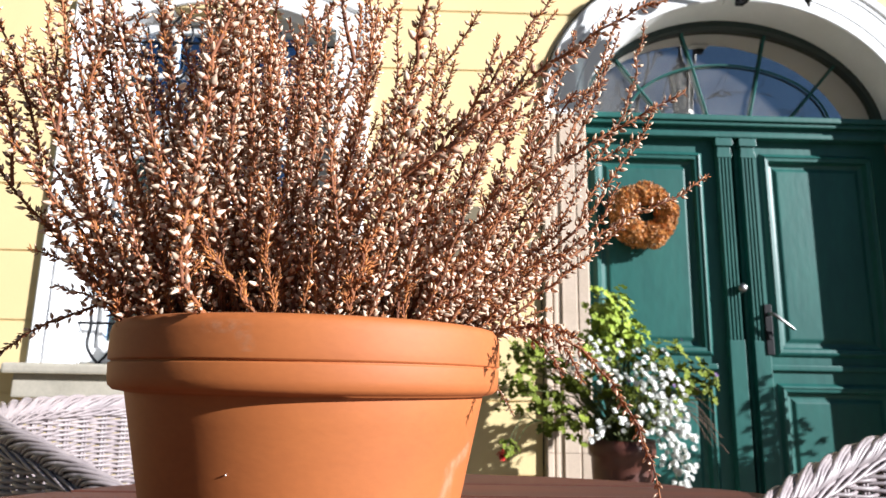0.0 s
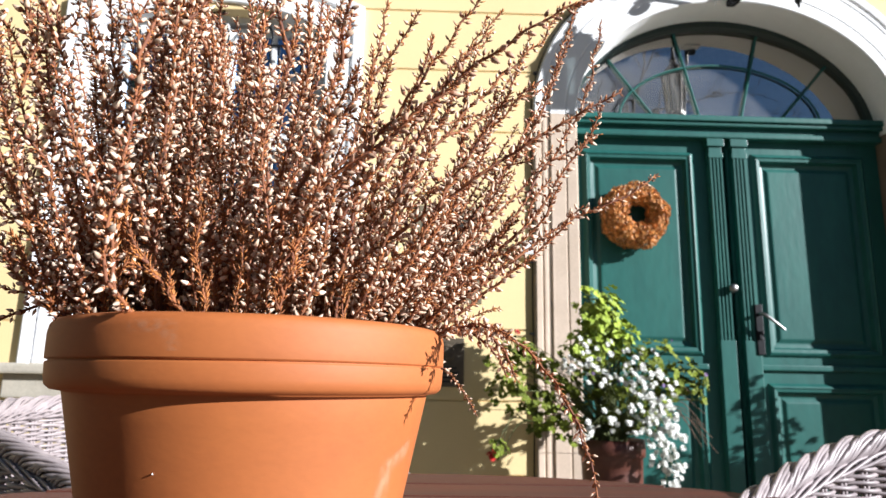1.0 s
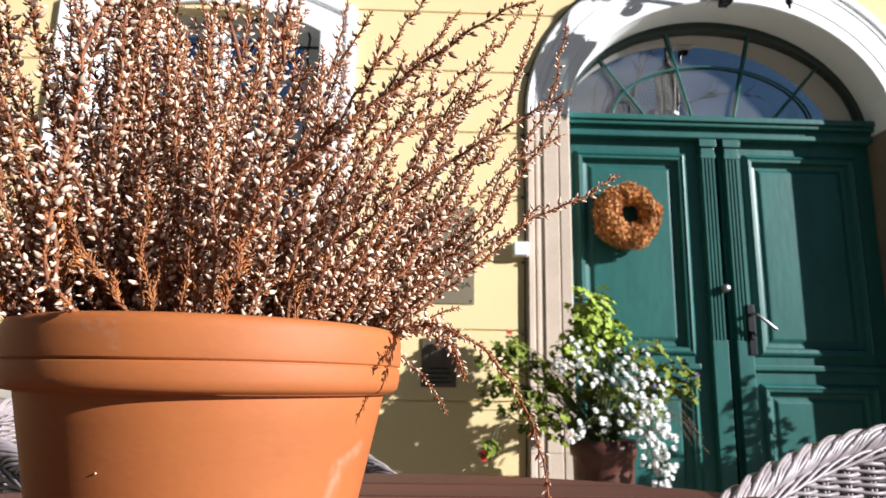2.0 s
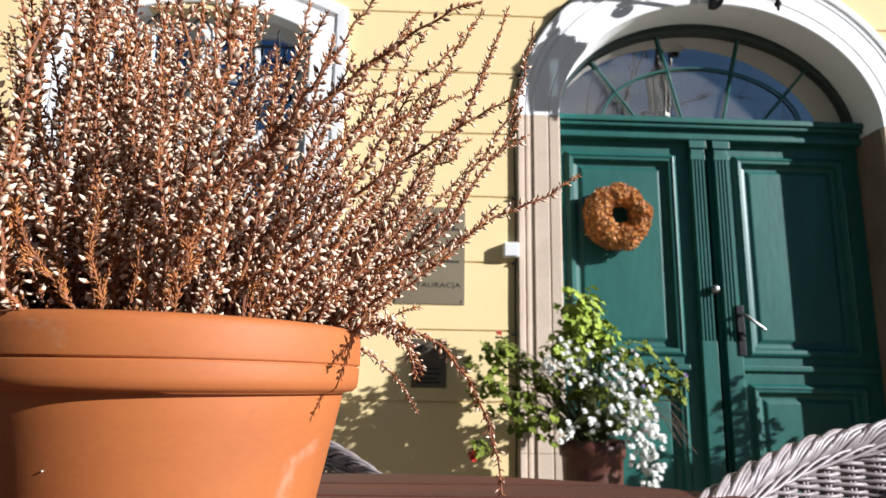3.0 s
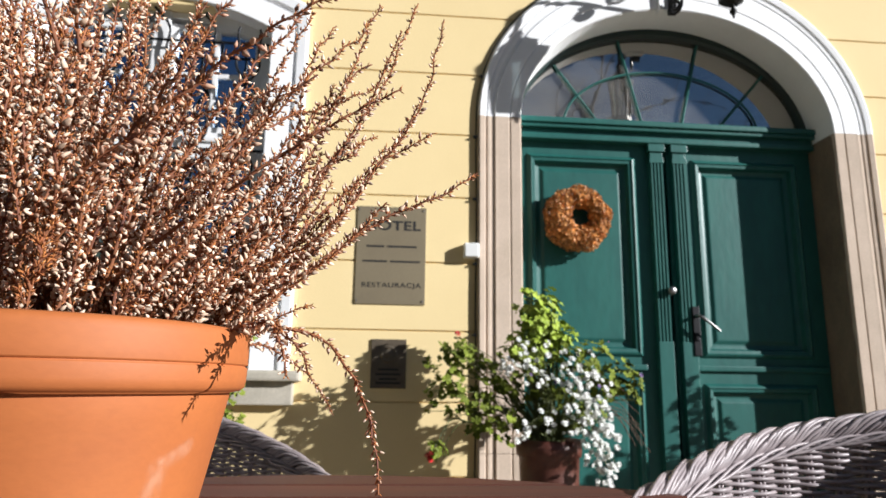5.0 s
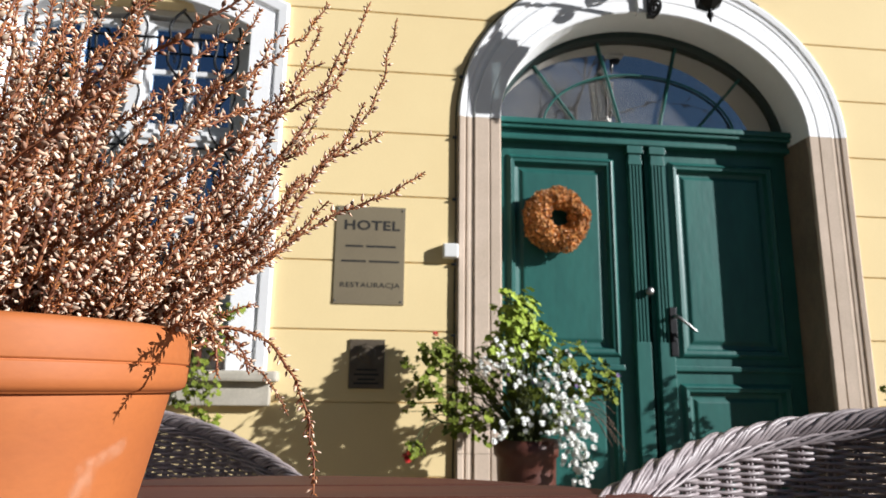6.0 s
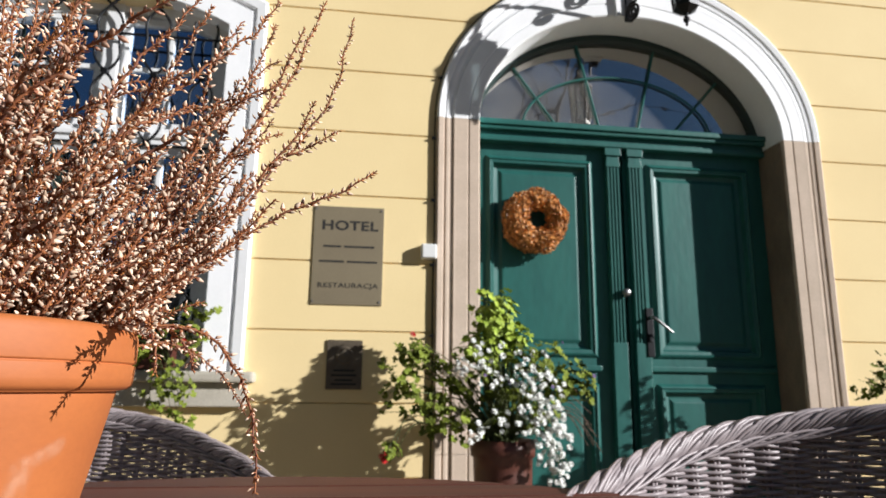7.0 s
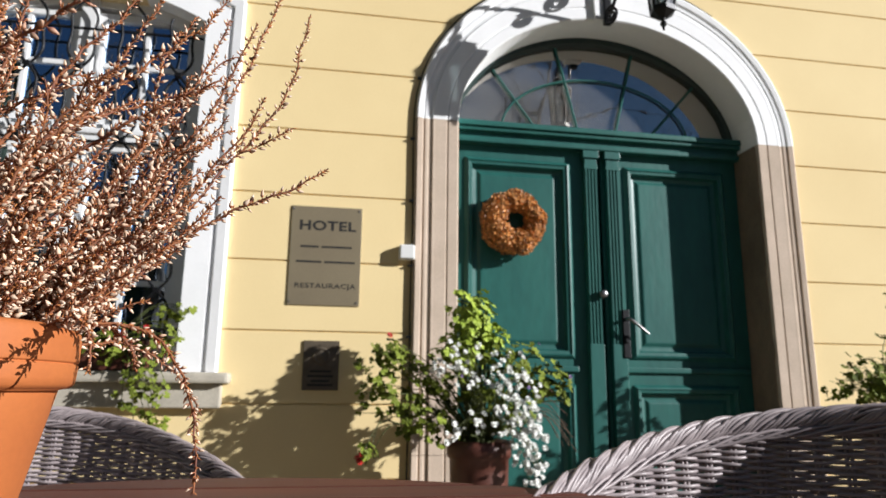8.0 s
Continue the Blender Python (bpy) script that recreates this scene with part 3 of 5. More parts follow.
def spindles(base, axis, length, radius, sides=5, waist=(0.0, 0.26, 0.55, 0.80), widths=(0.50, 1.0, 0.84, 0.44)):
    """Pointed buds, vectorised: rings along the axis, closed by a tip. Returns vertices, lower quads, upper quads and tip triangles."""
    n = len(base)
    ref = np.where(np.abs(axis[:, 2:3]) > 0.9, np.array([[1.0, 0, 0]]), np.array([[0, 0, 1.0]]))
    u = unit(np.cross(axis, ref))
    v = np.cross(axis, u)
    a = np.arange(sides) * 2 * np.pi / sides
    ring = np.cos(a)[None, :, None] * u[:, None, :] + np.sin(a)[None, :, None] * v[:, None, :]
    rows = []
    for f, w in zip(waist, widths):
        rows.append(base[:, None, :] + axis[:, None, :] * (length * f)[:, None, None] + ring * (radius * w)[:, None, None])
    tip = base + axis * length[:, None]
    verts = np.concatenate(rows + [tip[:, None, :]], axis=1)
    k = verts.shape[1]
    j = np.arange(sides)
    jj = (j + 1) % sides
    def band(r):
        return np.stack([r * sides + j, r * sides + jj, (r + 1) * sides + jj, (r + 1) * sides + j], -1)
    off = (np.arange(n) * k)[:, None, None]
    lower = (band(0)[None] + off).reshape(-1, 4)
    upper = (np.concatenate([band(1), band(2)])[None] + off).reshape(-1, 4)
    last = len(waist) - 1
    tips = (np.stack([last * sides + j, last * sides + jj, np.full(sides, k - 1)], -1)[None] + off).reshape(-1, 3)
    return verts.reshape(-1, 3), lower, upper, tips


def mesh_of(name, groups, mats, smooth=True):
    """groups: (vertices, [(faces, material index), ...])"""
    me = bpy.data.meshes.new(name)
    vs, faces, mi, base = [], [], [], 0
    for v, fs in groups:
        vs.append(v)
        for f, k in fs:
            faces.extend((f + base).tolist())
            mi.extend([k] * len(f))
        base += len(v)
    me.from_pydata(np.concatenate(vs).tolist(), [], faces)
    for mt in mats:
        me.materials.append(mt)
    me.polygons.foreach_set("material_index", mi)
    if smooth:
        me.polygons.foreach_set("use_smooth", [True] * len(faces))
    me.update()
    return me


def along(path, s):
    """Points and directions at arc lengths s of a path."""
    seg = np.linalg.norm(np.diff(path, axis=0), axis=1)
    c = np.concatenate([[0], np.cumsum(seg)])
    p = np.stack([np.interp(s, c, path[:, i]) for i in range(3)], -1)
    q = np.stack([np.interp(np.minimum(s + 0.002, c[-1] + 1), c, path[:, i]) for i in range(3)], -1)
    q0 = np.stack([np.interp(np.maximum(s - 0.002, 0), c, path[:, i]) for i in range(3)], -1)
    return p, unit(q - q0), c[-1]


def sprig(plant, path, bare=0.25, pitch=0.00175, big=1.06, leafy=False, bud=None):
    """A flowering twig: a woody stem with scale leaves, and buds all round it."""
    _, _, total = along(path, np.array([0.0]))
    radii = np.linspace(0.00098, 0.00042, len(path)) * (0.8 if total < 0.07 else 1.0)
    tv, tq = tube_arrays(path, radii, 5)
    n = max(6, int(total * (1 - bare * 0.4) / (pitch * (0.27 if leafy else 0.45))))
    s = np.sort(total * bare * 0.5 + rng.random(n) * total * (1 - bare * 0.5) * 0.995)
    p, t, _ = along(path, s)
    ang = np.arange(n) * 2.4 + rng.random(n) * 0.8
    ref = np.where(np.abs(t[:, 2:3]) > 0.9, np.array([[1.0, 0, 0]]), np.array([[0, 0, 1.0]]))
    u = unit(np.cross(t, ref))
    v = np.cross(t, u)
    out = np.cos(ang)[:, None] * u + np.sin(ang)[:, None] * v
    ln = (0.0036 if leafy else 0.0029) * (0.7 + 0.6 * rng.random(n))
    ax = unit(out * 0.75 + t * (1.1 if leafy else 0.9) + rng.normal(0, 0.15, (n, 3)))
    lv, l1 = leaf_spikes(p, ax, ln)
    ob = new("sprig", mesh_of("sprig", [(tv, [(tq, 0)]), (lv, [(l1, 1)])], [STEM, RUST]))
    hold(ob, plant)
    if leafy:
        return ob
    m = max(5, int(total * (1 - bare) / pitch))
    s = total * bare + (np.arange(m) + rng.random(m) * 0.7) / m * total * (1 - bare) * 0.985
    p, t, _ = along(path, s)
    ang = np.arange(m) * 2.39996 + rng.random(m) * 0.7
    ref = np.where(np.abs(t[:, 2:3]) > 0.9, np.array([[1.0, 0, 0]]), np.array([[0, 0, 1.0]]))
    u = unit(np.cross(t, ref))
    v = np.cross(t, u)
    out = np.cos(ang)[:, None] * u + np.sin(ang)[:, None] * v
    ax = unit(out + t * (0.55 + 0.5 * rng.random(m))[:, None] + rng.normal(0, 0.22, (m, 3)))
    f = (s / total)
    size = big * rng.uniform(0.85, 1.1) * (1.0 - 0.45 * np.clip((f - 0.75) / 0.25, 0, 1)) * (0.65 + 0.6 * rng.random(m))
    ln, rd = 0.0037 * size, 0.00090 * size * (0.8 + 0.4 * rng.random(m))
    bv, lo, up, tips = spindles(p + out * 0.0010 + ax * 0.0006, ax, ln, rd)
    pedv, pedq = pedicels(p, p + out * 0.0010 + ax * 0.0008)
    buds = new("bud_cover", mesh_of("bud_cover", [(bv, [(lo, 1), (up, 0), (tips, 0)]), (pedv, [(pedq, 1)])], [bud or BUD, CALYX]))
    hold(buds, ob)
    buds["kind"] = "stuff"
    return ob


def leaf_spikes(p, ax, ln):
    """Tiny three-sided spikes."""
    n = len(p)
    ref = np.where(np.abs(ax[:, 2:3]) > 0.9, np.array([[1.0, 0, 0]]), np.array([[0, 0, 1.0]]))
    u = unit(np.cross(ax, ref))
    v = np.cross(ax, u)
    a = np.arange(3) * 2 * np.pi / 3
    mid = p[:, None, :] + ax[:, None, :] * (ln * 0.45)[:, None, None] + 0.00042 * (np.cos(a)[None, :, None] * u[:, None, :] + np.sin(a)[None, :, None] * v[:, None, :])
    verts = np.concatenate([p[:, None, :], mid, (p + ax * ln[:, None])[:, None, :]], axis=1)
    tri = np.array([[0, 2, 1], [0, 3, 2], [0, 1, 3], [1, 2, 4], [2, 3, 4], [3, 1, 4]])
    return verts.reshape(-1, 3), (tri[None] + (np.arange(n) * 5)[:, None, None]).reshape(-1, 3)


def pedicels(a, b):
    """Short stalks between stem and bud, as thin three-sided prisms."""
    d = unit(b - a)
    ref = np.where(np.abs(d[:, 2:3]) > 0.9, np.array([[1.0, 0, 0]]), np.array([[0, 0, 1.0]]))
    u = unit(np.cross(d, ref))
    v = np.cross(d, u)
    an = np.arange(3) * 2 * np.pi / 3
    ring = 0.00028 * (np.cos(an)[None, :, None] * u[:, None, :] + np.sin(an)[None, :, None] * v[:, None, :])
    verts = np.concatenate([a[:, None, :] + ring, b[:, None, :] + ring], axis=1)
    q = np.array([[0, 1, 4, 3], [1, 2, 5, 4], [2, 0, 3, 5]])
    return verts.reshape(-1, 3), (q[None] + (np.arange(len(a)) * 6)[:, None, None]).reshape(-1, 4)


def wobble(path, amount):
    k = rng.normal(0, amount, (4, 3))
    f = np.linspace(0, 1, len(path))[:, None]
    return path + f * (1 - f) * 4 * (k[0] * np.sin(f * 5) + k[1] * np.cos(f * 4)) + 0.0012 * np.sin(f * 40 + k[2, 0] * 900) * unit(k[3])


def twig_path(base, tip, bend=0.35, n=16):
    """From base to tip, bowed: first outwards, then up."""
    base, tip = np.asarray(base, float), np.asarray(tip, float)
    d = tip - base
    flat = np.array([d[0], d[1], 0.0])
    mid1 = base + d * 0.35 + flat * bend * 0.30 - np.array([0, 0, 1]) * np.linalg.norm(flat) * bend * 0.25
    mid2 = base + d * 0.70 + flat * bend * 0.22 - np.array([0, 0, 1]) * np.linalg.norm(flat) * bend * 0.20
    return smooth_path([base, mid1, mid2, tip], n)


def build_heather():
    plant = empty("heather_plant", "dried heather with pale buds on reddish-brown twigs growing in the pot", "heather", (*POT_C, 0.90))
    cx, cy, z0 = POT_C[0], POT_C[1], 0.898

    def with_sides(path, count, reach=(0.035, 0.075), spread=0.5, top=0.78, pitch=0.0018):
        _, _, total = along(path, np.array([0.0]))
        for f in np.linspace(0.22, top, count) + rng.normal(0, 0.05, count):
            p, t, _ = along(path, np.array([max(0.05, f) * total]))
            side = unit(np.cross(t[0], rng.normal(0, 1, 3)))
            d = unit(t[0] + side * (spread + 0.25 * rng.random()) + np.array([0, 0, 0.12]))
            ln = rng.uniform(*reach)
            tip = p[0] + d * ln + unit(t[0]) * ln * 0.25
            q = smooth_path([p[0], p[0] + d * ln * 0.5, tip], 9)
            sprig(plant, wobble(q, 0.0015), bare=0.12, pitch=pitch)

    def long_twig(*points, bud=BUD, sides=0, pitch=0.0021, big=1.12):
        """A twig that leans out of the bush, given from its tip downwards; its foot lies in the soil on the way on."""
        p = np.array(points, float)
        d = p[-1] - p[-2]
        foot = p[-1] + d * (z0 - p[-1][2]) / min(d[2], -0.004)
        r = foot[:2] - (cx, cy)
        foot[:2] = (cx, cy) + r * min(1.0, 0.062 / (np.linalg.norm(r) + 1e-9))
        path = wobble(smooth_path([foot, *p[::-1]], 30), 0.0012)
        sprig(plant, path, bare=0.14, pitch=pitch, big=big, bud=bud)
        if sides:
            with_sides(path[:22], sides, (0.016, 0.034), 0.34, 0.66, 0.0021)

    long_twig((0.171, 0.514, 1.121), (0.165, 0.516, 1.097), (0.159, 0.517, 1.069), (0.145, 0.512, 1.040), (0.125, 0.505, 1.009), (0.095, 0.49, 0.96), sides=2)
    long_twig((0.153, 0.506, 1.126), (0.143, 0.506, 1.099), (0.133, 0.505, 1.068), (0.120, 0.50, 1.041), (0.101, 0.49, 1.003), (0.081, 0.48, 0.961), sides=3)
    long_twig((0.187, 0.473, 1.004), (0.168, 0.473, 0.990), (0.141, 0.472, 0.978), (0.121, 0.470, 0.965), (0.099, 0.465, 0.947), sides=1)
    long_twig((0.130, 0.455, 1.092), (0.120, 0.452, 1.071), (0.106, 0.450, 1.056), (0.090, 0.447, 1.038), (0.069, 0.442, 1.012), (0.045, 0.435, 0.98), sides=3)
    long_twig((0.123, 0.505, 1.107), (0.116, 0.505, 1.087), (0.107, 0.500, 1.058), (0.096, 0.490, 1.032), (0.079, 0.48, 0.996), sides=4)
    long_twig((0.125, 0.530, 1.095), (0.114, 0.530, 1.084), (0.102, 0.520, 1.054), (0.088, 0.505, 1.018), (0.072, 0.49, 0.979), sides=4)
    long_twig((0.142, 0.392, 1.013), (0.129, 0.392, 1.005), (0.119, 0.393, 0.999), (0.105, 0.395, 0.992), (0.081, 0.400, 0.977), (0.045, 0.41, 0.951), sides=2)
    # two near twigs turned from the sun, their buds coloured darker for shade
    long_twig((0.118, 0.347, 1.028), (0.105, 0.348, 1.023), (0.093, 0.352, 1.016), (0.079, 0.357, 1.007), (0.062, 0.363, 0.994), (0.045, 0.37, 0.981), (0.018, 0.38, 0.963), (-0.011, 0.395, 0.941), bud=SHADEDBUD, sides=2)
    long_twig((0.078, 0.357, 1.034), (0.066, 0.360, 1.016), (0.055, 0.365, 1.003), (0.046, 0.370, 0.991), (0.033, 0.378, 0.976), (0.011, 0.395, 0.951), bud=SHADEDBUD, sides=1)
    long_twig((0.152, 0.456, 1.035), (0.145, 0.457, 1.014), (0.131, 0.458, 0.997), (0.117, 0.460, 0.978), (0.096, 0.460, 0.957), sides=3)
    long_twig((0.089, 0.446, 1.038), (0.069, 0.444, 1.030), (0.047, 0.440, 1.018), (0.032, 0.437, 1.005), (0.010, 0.43, 0.982), sides=2)
    long_twig((0.101, 0.520, 1.115), (0.091, 0.520, 1.097), (0.084, 0.515, 1.073), (0.082, 0.510, 1.045), (0.074, 0.50, 1.009), sides=3)
    long_twig((0.095, 0.430, 1.074), (0.084, 0.430, 1.059), (0.072, 0.430, 1.044), (0.061, 0.430, 1.021), (0.045, 0.43, 0.995), sides=3)
    long_twig((0.054, 0.400, 1.053), (0.043, 0.402, 1.036), (0.032, 0.405, 1.020), (0.021, 0.410, 1.002), (0.006, 0.415, 0.977), sides=3)
    long_twig((0.128, 0.500, 1.064), (0.109, 0.500, 1.054), (0.088, 0.500, 1.048), (0.067, 0.490, 1.038), (0.046, 0.48, 1.018), sides=2)
    long_twig((0.143, 0.480, 1.092), (0.133, 0.480, 1.067), (0.125, 0.480, 1.044), (0.113, 0.480, 1.020), (0.094, 0.475, 0.991), sides=3)
    long_twig((0.093, 0.470, 1.094), (0.083, 0.470, 1.072), (0.074, 0.465, 1.052), (0.065, 0.460, 1.027), sides=3)
    long_twig((0.036, 0.450, 1.090), (0.034, 0.450, 1.070), (0.029, 0.450, 1.047), (0.025, 0.450, 1.025), sides=4)
    long_twig((0.120, 0.545, 1.060), (0.106, 0.540, 1.035), (0.090, 0.530, 1.008), (0.072, 0.515, 0.975), sides=4)
    long_twig((0.135, 0.510, 1.030), (0.120, 0.507, 1.008), (0.100, 0.500, 0.985), (0.080, 0.49, 0.96), sides=4)
    long_twig((-0.187, 0.450, 1.036), (-0.173, 0.450, 1.014), (-0.154, 0.450, 0.990), (-0.135, 0.450, 0.961), (-0.112, 0.45, 0.925))
    long_twig((-0.151, 0.420, 1.063), (-0.144, 0.420, 1.038), (-0.136, 0.420, 1.007), (-0.128, 0.430, 0.975), (-0.108, 0.435, 0.93))
    # the bush: upright twigs on one side, leaning ones on the other
    for i in range(112):
        a = i * 2.39996 + rng.normal(0, 0.2)
        r = 0.0715 * math.sqrt((i + 0.5) / 112)
        x, y = r * math.cos(a) * 1.04 - 0.003, r * math.sin(a)
        f = x / 0.0715
        tilt = radians(min(48.0, np.interp(f, (-1, -0.4, 0.0, 0.4, 1), (-18, -5, 8, 23, 45)) + rng.normal(0, 10)))
        nod = radians(y / 0.0715 * 24 + rng.normal(0, 9))
        ln = rng.uniform(0.155, 0.225) * np.interp(f, (-0.2, 0.1, 0.4, 0.9), (0.97, 0.88, 0.70, 0.54))
        tip = (cx + x + ln * math.sin(tilt), cy + y + ln * math.sin(nod) * 0.8, z0 + ln * math.cos(tilt) * math.cos(nod))
        path = wobble(twig_path((cx + x * 0.9, cy + y * 0.9, z0 - 0.004), tip, 0.35 if f < 0 else 0.10), 0.007 if f < 0 else 0.004)
        sprig(plant, path, bare=0.20)
        with_sides(path, 2 if f < 0 else 1, (0.028, 0.06) if f < 0.15 else (0.018, 0.04), 0.62 if f < 0.15 else 0.35)
    # tall close growth at the back of the upright side
    for i in range(24):
        a = rng.uniform(1.7, 4.3)
        r = rng.uniform(0.03, 0.071)
        x, y = r * math.cos(a), r * math.sin(a)
        ln = rng.uniform(0.15, 0.21)
        lean = radians(rng.normal(-7 + 60 * (x + 0.05), 5))
        tip = (cx + x + ln * math.sin(lean), cy + y + rng.normal(0.01, 0.02), z0 + ln * math.cos(lean))
        path = wobble(twig_path((cx + x * 0.9, cy + y * 0.9, z0 - 0.004), tip, 0.3), 0.004)
        sprig(plant, path, bare=0.12)
        with_sides(path, 2, (0.025, 0.05), 0.5)
    # long loose twigs that fan out on the shaded side
    for i in range(9):
        a = rng.uniform(2.2, 4.0)
        x, y = 0.066 * math.cos(a), 0.066 * math.sin(a)
        lean = radians(rng.uniform(-32, -12))
        ln = rng.uniform(0.12, 0.21)
        tip = (cx + x + ln * math.sin(lean), cy + y + rng.normal(0.0, 0.025), z0 + ln * math.cos(lean))
        path = wobble(twig_path((cx + x, cy + y, z0 - 0.004), tip, 0.4), 0.005)
        sprig(plant, path, bare=0.12)
        with_sides(path, 3, (0.022, 0.05), 0.5)
    # short growth close to the soil, some of it rusty and without buds
    for i in range(135):
        a = rng.uniform(0, 2 * math.pi)
        r = 0.0755 * math.sqrt(rng.uniform(0.05, 1.0))
        x, y = cx + r * math.cos(a), cy + r * math.sin(a)
        out = 0.15 if math.sin(a) < 0.2 else 0.5
        d = np.array([math.cos(a) * out, math.sin(a) * out, 1.0]) + rng.normal(0, 0.16, 3)
        ln = rng.uniform(0.03, 0.08)
        q = smooth_path([(x, y, z0), np.array([x, y, z0]) + d * ln * 0.5, np.array([x, y, z0]) + d * ln + rng.normal(0, 0.004, 3)], 9)
        sprig(plant, wobble(q, 0.002), bare=0.05, leafy=(i % 5 == 0))
    # low side growth that fans out past the rim on the shaded side
    for k in range(26):
        a = rng.uniform(2.5, 3.9)
        base = np.array([cx + 0.068 * math.cos(a), cy + 0.068 * math.sin(a), z0])
        ln = rng.uniform(0.045, 0.09)
        d = unit(np.array([math.cos(a) * 0.34, math.sin(a) * 0.2, rng.uniform(0.8, 1.4)]))
        q = smooth_path([base, base + d * ln * 0.5, base + d * ln + (0, 0, 0.012)], 10)
        sprig(plant, wobble(q, 0.002), bare=0.06, leafy=(k % 4 == 0))
    # rusty feathered sprigs without buds
    for base, tip in (((-0.055, 0.392, z0), (-0.060, 0.372, 0.957)), ((-0.022, 0.385, z0), (-0.056, 0.371, 0.952)), ((-0.088, 0.412, z0), (-0.107, 0.398, 0.945)), ((0.0, 0.392, z0), (0.010, 0.378, 0.945))):
        path = wobble(twig_path(base, tip, 0.1, 14), 0.001)
        sprig(plant, path, leafy=True)
        _, _, total = along(path, np.array([0.0]))
        for f in np.linspace(0.35, 0.9, 9):
            p, t, _ = along(path, np.array([f * total]))
            d = unit(t[0] + unit(np.cross(t[0], rng.normal(0, 1, 3))) * 0.65)
            sprig(plant, smooth_path([p[0], p[0] + d * 0.004, p[0] + d * 0.0075], 5), leafy=True)
    # twigs that hang over the rim
    hang = [[(0.030, 0.450, 0.902), (0.075, 0.458, 0.914), (0.104, 0.464, 0.911), (0.118, 0.459, 0.898), (0.128, 0.451, 0.881), (0.134, 0.441, 0.862), (0.138, 0.431, 0.840)],
            [(0.020, 0.53, 0.902), (0.052, 0.60, 0.914), (0.075, 0.636, 0.900), (0.090, 0.64, 0.882), (0.102, 0.64, 0.864)],
            [(-0.08, 0.45, 0.910), (-0.112, 0.455, 0.927), (-0.135, 0.450, 0.919), (-0.147, 0.44, 0.910), (-0.161, 0.44, 0.898)],
            [(0.045, 0.455, 0.903), (0.074, 0.447, 0.916), (0.089, 0.425, 0.913), (0.095, 0.402, 0.908)],
            [(0.045, 0.45, 0.903), (0.078, 0.440, 0.915), (0.092, 0.418, 0.905), (0.098, 0.406, 0.891)],
            [(0.04, 0.47, 0.903), (0.078, 0.468, 0.914), (0.096, 0.465, 0.904), (0.101, 0.46, 0.893)]]
    for pts in hang:
        sprig(plant, wobble(smooth_path(pts, 18), 0.0008), bare=0.15, pitch=0.0021)
    for k in range(24):
        a = rng.uniform(-0.5, 0.7)
        base = np.array([cx + 0.058 * math.cos(a), cy + 0.058 * math.sin(a), z0])
        d = np.array([math.cos(a), math.sin(a), 0.0])
        ln = rng.uniform(0.022, 0.040)
        q = smooth_path([base, base + d * ln * 0.55 + (0, 0, 0.020 + 0.02 * rng.random()), base + d * ln + (0, 0, 0.012 + 0.04 * rng.random())], 9)
        sprig(plant, wobble(q, 0.0015), bare=0.1)
    return plant


build_heather()

# ---------- wicker chairs ----------
WICKER = material("grey_wicker", (0.36, 0.306, 0.306), 0.42, vary=0.22, scale=25, fine=300, bump=0.2, bump_dist=0.0006, second=(0.255, 0.214, 0.220), island=0.35, per_object=0.15)


